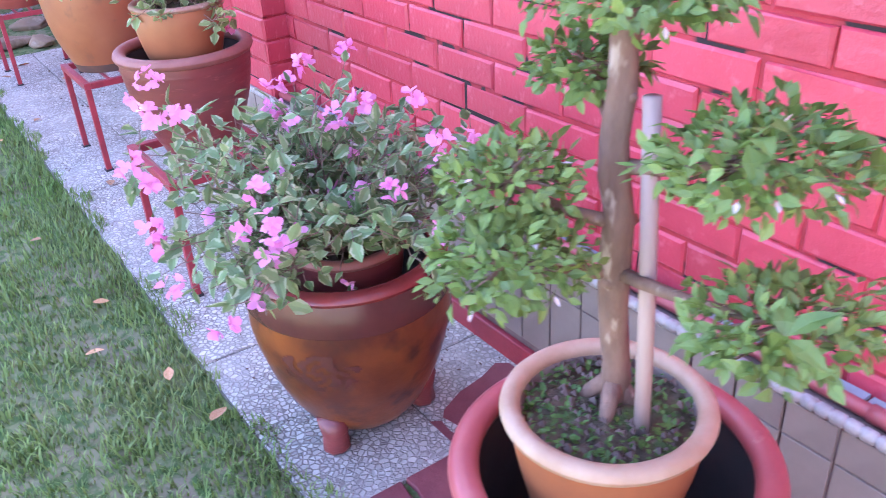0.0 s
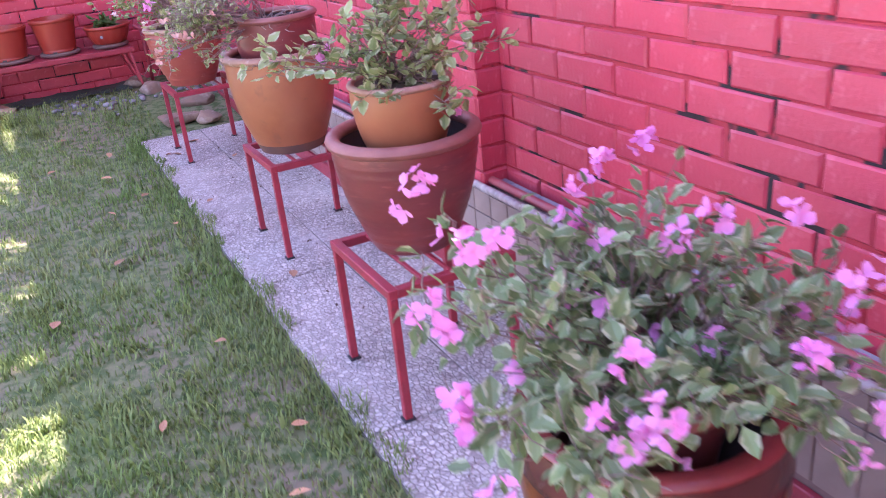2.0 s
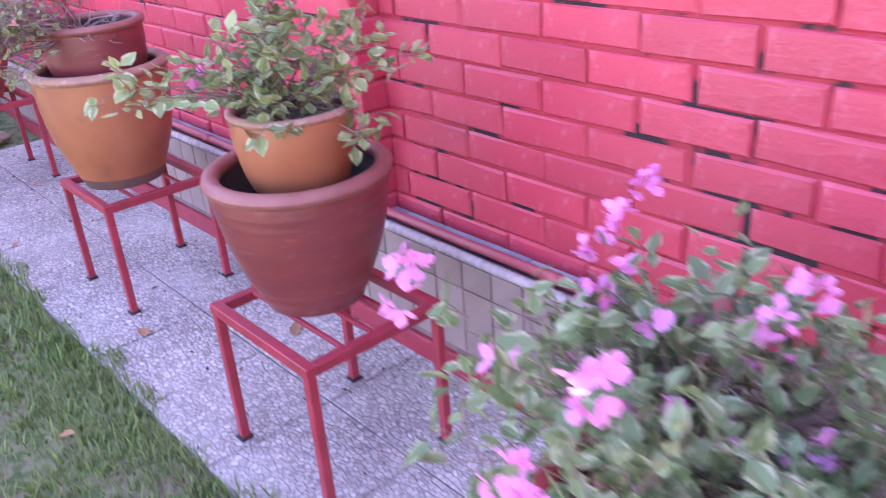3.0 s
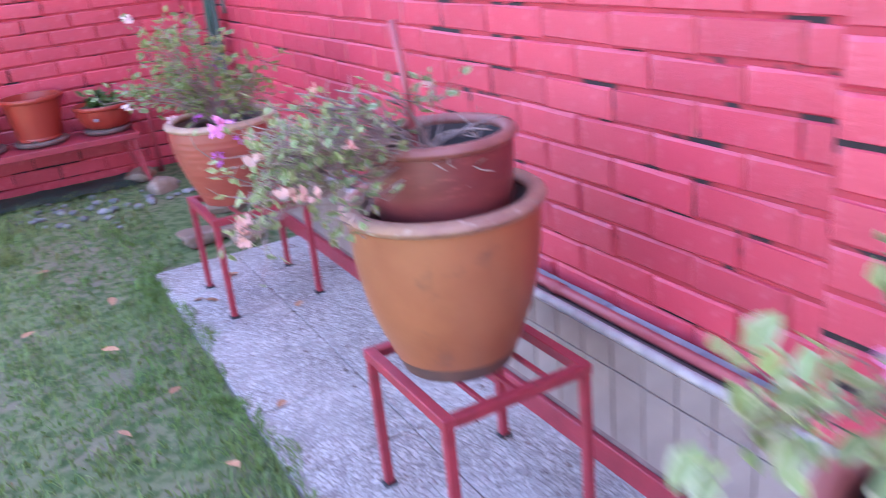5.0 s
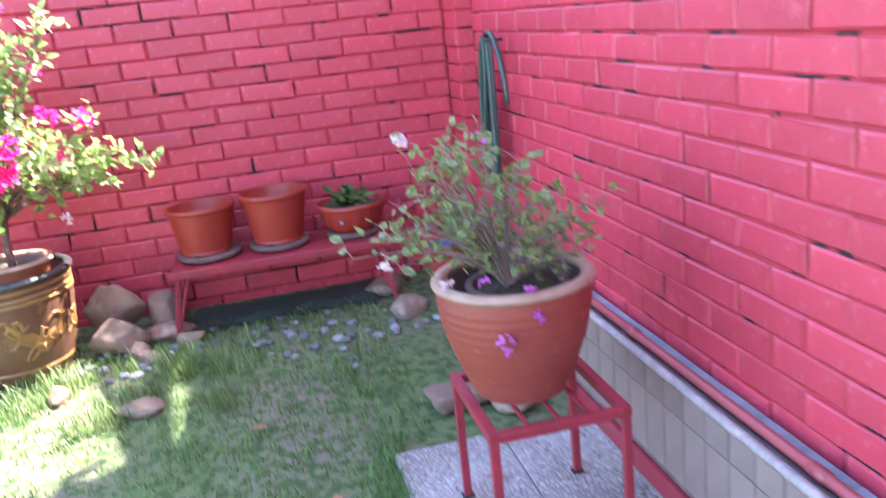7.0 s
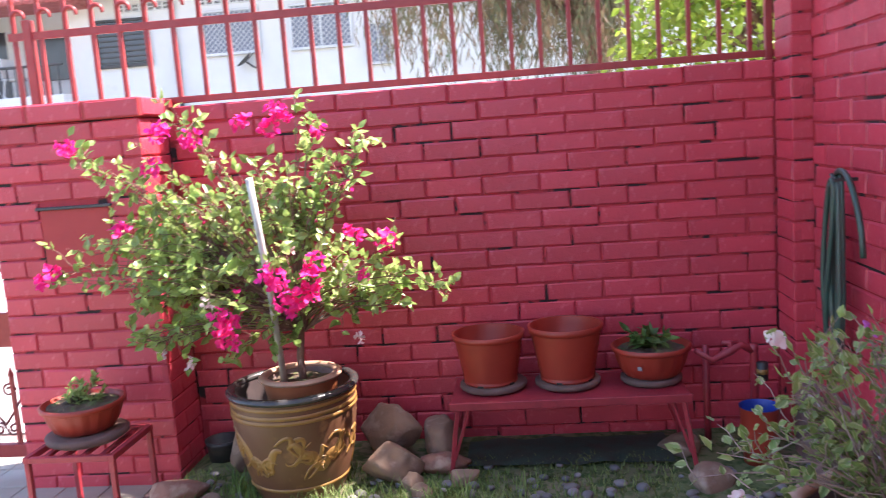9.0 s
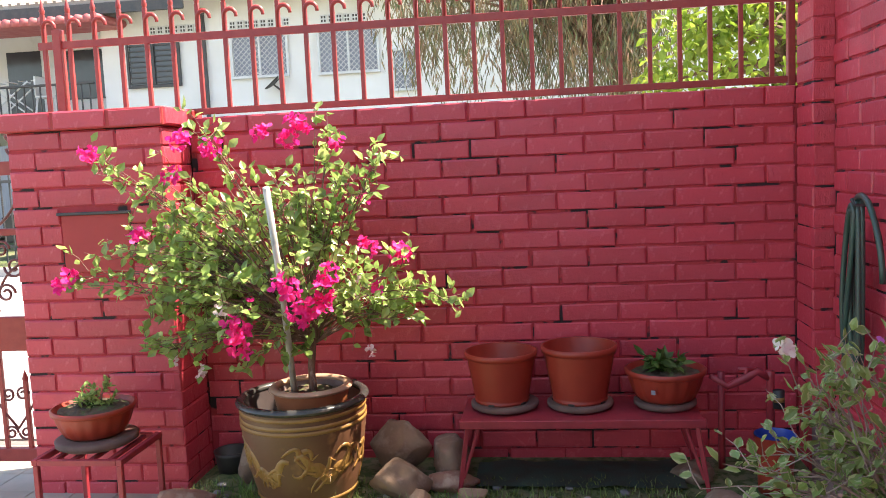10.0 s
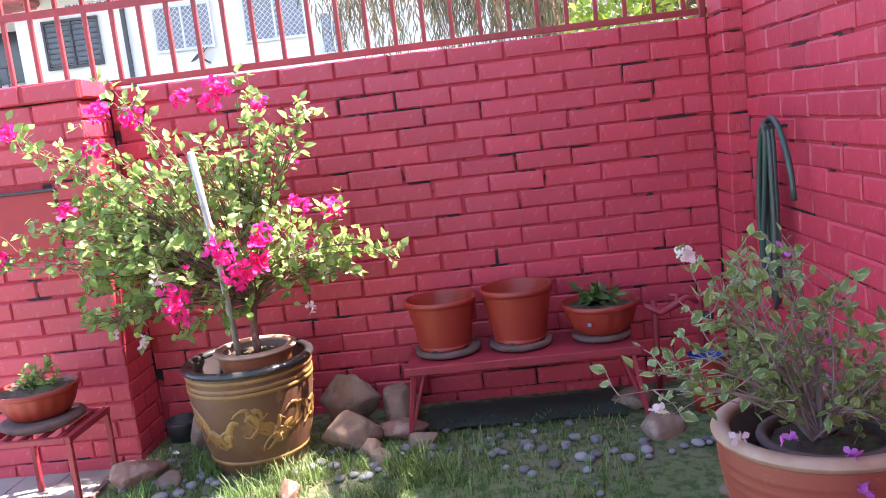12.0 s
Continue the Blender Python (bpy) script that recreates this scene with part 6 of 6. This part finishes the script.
def house_window(x0, x1, z0, z1, glass, bars):
    w = hpart("window", x0, x1, HY - 0.04, HY + 0.02, z0, z1, glass, "window behind a white grille" if bars else "dark louvred window")
    fr = M_white if bars else M_iron
    for a, bq, c, d in ((x0 - 0.05, x1 + 0.05, z0 - 0.06, z0), (x0 - 0.05, x1 + 0.05, z1, z1 + 0.05), (x0 - 0.05, x0, z0, z1), (x1, x1 + 0.05, z0, z1), ((x0 + x1) / 2 - 0.02, (x0 + x1) / 2 + 0.02, z0, z1)):
        hpart("window_frame", a, bq, HY - 0.09, HY - 0.04, c, d, fr, parent=w, c=0.005)
    g = Build()
    if bars:
        n = int((x1 - x0 + z1 - z0) / 0.115)
        for i in range(n):
            for s in (0, 1):
                t = 0.115 * (i + 1)
                ax, az = (x0 + t, z0) if x0 + t < x1 else (x1, z0 + (x0 + t - x1))
                bx, bz = (x0, z0 + t) if z0 + t < z1 else (x0 + (z0 + t - z1), z1)
                if az >= z1 or bx >= x1:
                    continue
                if s:
                    ax, bx = x0 + x1 - ax, x0 + x1 - bx
                g.beam((ax - hx, -0.075, az), (bx - hx, -0.075, bz), 0.012, 0.012, 0)
    else:
        for i in range(8):
            z = z0 + (z1 - z0) * (i + 0.5) / 8
            g.box(x0 - hx, x1 - hx, -0.07, -0.05, z - 0.012, z + 0.012)
    if g.v:
        part("grille", g, M_white if bars else M_iron, w)


house_window(-7.90, -6.78, 3.35, 4.25, M_glass, False)
house_window(-5.54, -4.37, 3.42, 4.26, M_curtain, True)
house_window(-3.63, -2.40, 3.40, 4.24, M_curtain, True)
house_window(-2.05, -1.60, 2.98, 3.75, M_curtain, True)
for x0, n in ((-7.4, 7), (-5.6, 8), (-3.6, 6)):
    for k in range(n):
        v = hpart("vent_block", x0 + 0.17 * k, x0 + 0.17 * k + 0.15, HY - 0.03, HY + 0.01, 4.42, 4.60, M_white, "pierced vent block", c=0.01)
        for i in (0, 1):
            for j in (0, 1):
                hpart("vent_hole", x0 + 0.17 * k + 0.025 + 0.06 * i, x0 + 0.17 * k + 0.065 + 0.06 * i, HY - 0.034, HY - 0.02, 4.445 + 0.075 * j, 4.495 + 0.075 * j, M_iron, parent=v, c=0.004)
hpart("downpipe", -6.22, -6.14, HY - 0.10, HY - 0.02, 0, 4.9, M_iron, "dark downpipe")
hpart("balcony_slab", -17.0, -8.5, HY - 0.6, HY + 1.6, 2.60, 2.80, M_house, "white balcony slab")
for k in range(44):
    hpart("baluster", -16.8 + 0.19 * k, -16.775 + 0.19 * k, HY - 0.52, HY - 0.49, 2.8, 3.42, M_iron, c=0)
hpart("balcony_rail", -16.9, -8.5, HY - 0.54, HY - 0.47, 3.40, 3.45, M_iron, "thin dark balcony rail")
hpart("balcony_door", -11.85, -10.95, HY + 1.55, HY + 1.62, 2.8, 4.5, M_glass, "dark open balcony doorway")
hpart("balcony_window", -10.45, -9.30, HY + 1.53, HY + 1.62, 3.3, 4.45, M_glass, "wide dark balcony window")
hpart("balcony_screen", -10.93, -10.50, HY + 1.5, HY + 1.62, 2.8, 4.5, M_white, "folded white door leaf")
# solid grey box fills the porch; its shade is put into the colour
hpart("ground_opening", -16.0, -9.7, HY - 0.02, HY + 1.55, 0.3, 2.2, M_curtain, "grey box below the balcony with the porch's shade in its colour")
aw = hpart("awning", -17.0, -8.0, HY - 1.1, HY + 0.1, 4.58, 4.66, M_rooftile, "red tiled awning over the balcony")
at = Build()
for k in range(46):
    at.tube([(-12.0 + 0.2 * k, -1.15, 4.66), (-12.0 + 0.2 * k, 0.1, 4.70)], 0.085, 8)
part("awning_tiles", at, M_rooftile, aw, kind="stuff")
dish = thing("satellite_dish", (-4.62, HY - 0.25, 3.18), "grey satellite dish on the white house wall", "satellite dish")
db = Build().lathe([(0.001, 0.0), (0.10, 0.012), (0.17, 0.04), (0.21, 0.075), (0.205, 0.078), (0.16, 0.045), (0.001, 0.01)], 24)
part("bowl", db, M_iron, dish, "dark bowl").matrix_basis = Vector((-0.62, -0.28, 0.73)).to_track_quat("Z", "Y").to_matrix().to_4x4()
part("arm", Build().tube([(0, 0, 0), (0.1, 0.1, -0.1), (0.12, 0.24, -0.12)], 0.02, 6).tube([(0, 0, 0), (0.22, -0.14, 0.16)], 0.012, 6), M_iron, dish)
rack = thing("drying_rack", (-10.6, HY - 0.2, 2.8), "folding white drying rack on the balcony", "drying rack")
for s in (-1, 1):
    part("leg_frame", Build().beam((-0.5, s * 0.2, 0.0), (0.5, s * 0.2, 0.75), 0.03, 0.03).beam((0.5, s * 0.2, 0.0), (-0.5, s * 0.2, 0.75), 0.03, 0.03), M_white, rack)
for k in range(5):
    part("rail", Build().beam((-0.6 + 0.3 * k, -0.22, 0.76), (-0.6 + 0.3 * k, 0.22, 0.76), 0.02, 0.02), M_white, rack)
chair = thing("plastic_chair", (-9.7, HY - 0.2, 2.8), "white plastic garden chair on the balcony", "chair")
part("seat", Build().box(-0.24, 0.24, -0.24, 0.24, 0.38, 0.42, 0.01), M_white, chair)
part("backrest", Build().box(-0.24, -0.2, -0.24, 0.24, 0.42, 0.85, 0.01), M_white, chair)
for sx in (-1, 1):
    for sy in (-1, 1):
        part("leg", Build().beam((sx * 0.2, sy * 0.2, 0.38), (sx * 0.24, sy * 0.24, 0.0), 0.035, 0.035), M_white, chair)
neighbour_fence = thing("metal_fence", (-8.0, 17.6, 0), "black iron fence before the house across the road", "fence")
part("rail", Build().box(-9.0, 10.0, -0.02, 0.02, 1.36, 1.41), M_iron, neighbour_fence)
part("rail", Build().box(-9.0, 10.0, -0.02, 0.02, 0.25, 0.30), M_iron, neighbour_fence)
rods = Build()
for k in range(120):
    rods.box(-9.0 + 0.16 * k, -8.98 + 0.16 * k, -0.01, 0.01, 0.0, 1.5)
part("railing", rods, M_iron, neighbour_fence, kind="stuff")
car = thing("parked_car", (-6.6, 19.0, 0), "dark parked car behind the iron fence", "car")
cb = Build()
prof_c = [(-2.0, 0.3), (-2.05, 0.75), (-1.2, 0.92), (-0.6, 1.42), (0.9, 1.45), (1.5, 0.98), (2.05, 0.85), (2.05, 0.3)]
cb.add([(x, -0.8, z) for x, z in prof_c] + [(x, 0.8, z) for x, z in prof_c], [tuple(range(8)), tuple(range(15, 7, -1))] + [(i, i + 8, (i + 1) % 8 + 8, (i + 1) % 8) for i in range(8)])
part("body", cb, M_car, car)
for x in (-1.25, 1.25):
    for y in (-0.78, 0.78):
        wl = part("wheel", Build().lathe([(0.001, -0.1), (0.3, -0.1), (0.32, -0.05), (0.32, 0.05), (0.3, 0.1), (0.001, 0.1)], 24), M_rubber, car)
        wl.matrix_basis = pose(x, y, 0.32, 90, 0, 0)
part("windscreen", Build().box(-0.55, 0.85, -0.815, -0.80, 0.98, 1.36, 0.01), M_glass, car)
part("number_plate", Build().box(-0.3, 0.3, -0.83, -0.805, 0.45, 0.58, 0.005), M_white, car, "white number plate")


# trees seen over the fence
def tree(name, loc, label, trunk_h, trunk_r, crown, leaf_m, n, size, hang, seed, spread=0.3):
    q = random.Random(seed)
    ob = thing(name, loc, label, "tree")
    t = Build().tube([(0, 0, 0), (0.1, 0, trunk_h * 0.4), (-0.05, 0.05, trunk_h * 0.75), (0.05, 0, trunk_h)], [trunk_r * 1.2, trunk_r, trunk_r * 0.8, trunk_r * 0.5], 12)
    part("trunk", t, M_bark, ob)
    limbs, leaves = Build(), Build()
    for _ in range(n):
        c, r = q.choice(crown)
        tip = Vector(c) + Vector([a * k for a, k in zip(r, vec(q))])
        s = Vector((0, 0, q.uniform(0.5, 0.95) * trunk_h))
        if q.random() < 0.25:
            limbs.tube(bez(s, s.lerp(tip, 0.6) + Vector((0, 0, 0.5)), tip, 6), [0.05, 0.04, 0.03, 0.02, 0.015, 0.008], 5, False)
        if hang:
            length = q.uniform(0.5, 1.3)
            a = Vector((q.uniform(-0.15, 0.15), q.uniform(-0.15, 0.15), 0))
            for i in range(26):
                p = tip + a * (i / 26) * 2 - Vector((0, 0, length * i / 26)) + vec(q) * 0.06
                leaves.leaf(p, Vector((q.uniform(-0.5, 0.5), q.uniform(-0.5, 0.5), -1)), vec(q), size * q.uniform(0.8, 1.6), size * 0.11, 0.2, 0.1)
        else:
            for _ in range(16):
                p = tip + vec(q) * q.uniform(0.05, spread)
                leaves.leaf(p, vec(q) + Vector((0, 0, -0.2)), Vector((0, 0, 1)) + vec(q) * 0.7, size * q.uniform(0.7, 1.3), size * 0.7, 0.25, 0.3)
    part("limbwork", limbs, M_bark, ob)
    part("crown", leaves, leaf_m, ob, kind="stuff")
    return ob


M_weep = leaf_mat("weeping_leaf", (0.12, 0.165, 0.075), (0.27, 0.16, 0.10), transl=0.35)
M_bright = leaf_mat("bright_leaf", (0.20, 0.33, 0.035), (0.40, 0.46, 0.08), transl=0.5)
tree("weeping_tree", (2.05, 16.2, 0), "weeping tree with hanging grey-green and brown foliage", 4.6, 0.17, [((-1.4, -0.3, 4.1), (1.7, 1.0, 0.7)), ((-1.5, -0.5, 3.7), (1.3, 0.8, 0.5)), ((-0.3, -0.4, 3.5), (1.2, 0.8, 0.6)), ((0.1, -0.2, 3.5), (0.35, 0.8, 0.5))], M_weep, 470, 0.17, True, 5)
tree("leafy_tree", (3.45, 12.6, 0), "bright green broad-leaved shrub in sunlight beyond the fence", 2.6, 0.05, [((0.0, 0.0, 2.4), (1.2, 0.7, 0.8)), ((-0.6, 0, 2.1), (0.8, 0.6, 0.5)), ((0.6, 0.1, 2.9), (1.0, 0.6, 0.6))], M_bright, 260, 0.105, False, 6)

shade = []
for gx_, gy_, gr in ((0.15, 1.2, 0.40), (0.22, 2.3, 0.33), (0.45, 4.2, 0.12), (-0.15, 4.6, 0.18), (0.30, 5.65, 0.12), (-0.5, 3.3, 0.28), (-0.6, 5.3, 0.28), (-0.1, 6.1, 0.14), (-1.2, 4.2, 0.4), (0.95, 3.4, 0.5), (1.15, 5.0, 0.42), (1.5, 6.4, 0.4), (0.66, 4.1, 0.06), (0.68, 5.45, 0.06), (0.42, 6.4, 0.06), (0.15, 5.2, 0.10), (0.56, 7.5, 0.17), (0.40, 7.62, 0.12)):
    z = 4.0 + 0.5 * math.sin(gx_ * 7 + gy_ * 3)
    shade.append(((gx_ + 0.622 * z - 3.6, gy_ + 0.227 * z - 4.8, z), (gr, gr, 0.28)))
tree("shade_tree", (3.6, 4.8, 0), "leafy green tree outside the side wall shading the lawn", 3.9, 0.12, shade, M_bright, 560, 0.075, False, 8, spread=0.16)

# ---- the bricks of the walls ----
for owner, places, joined_name, near in wall_jobs:
    lay(owner, places, joined_name, near)
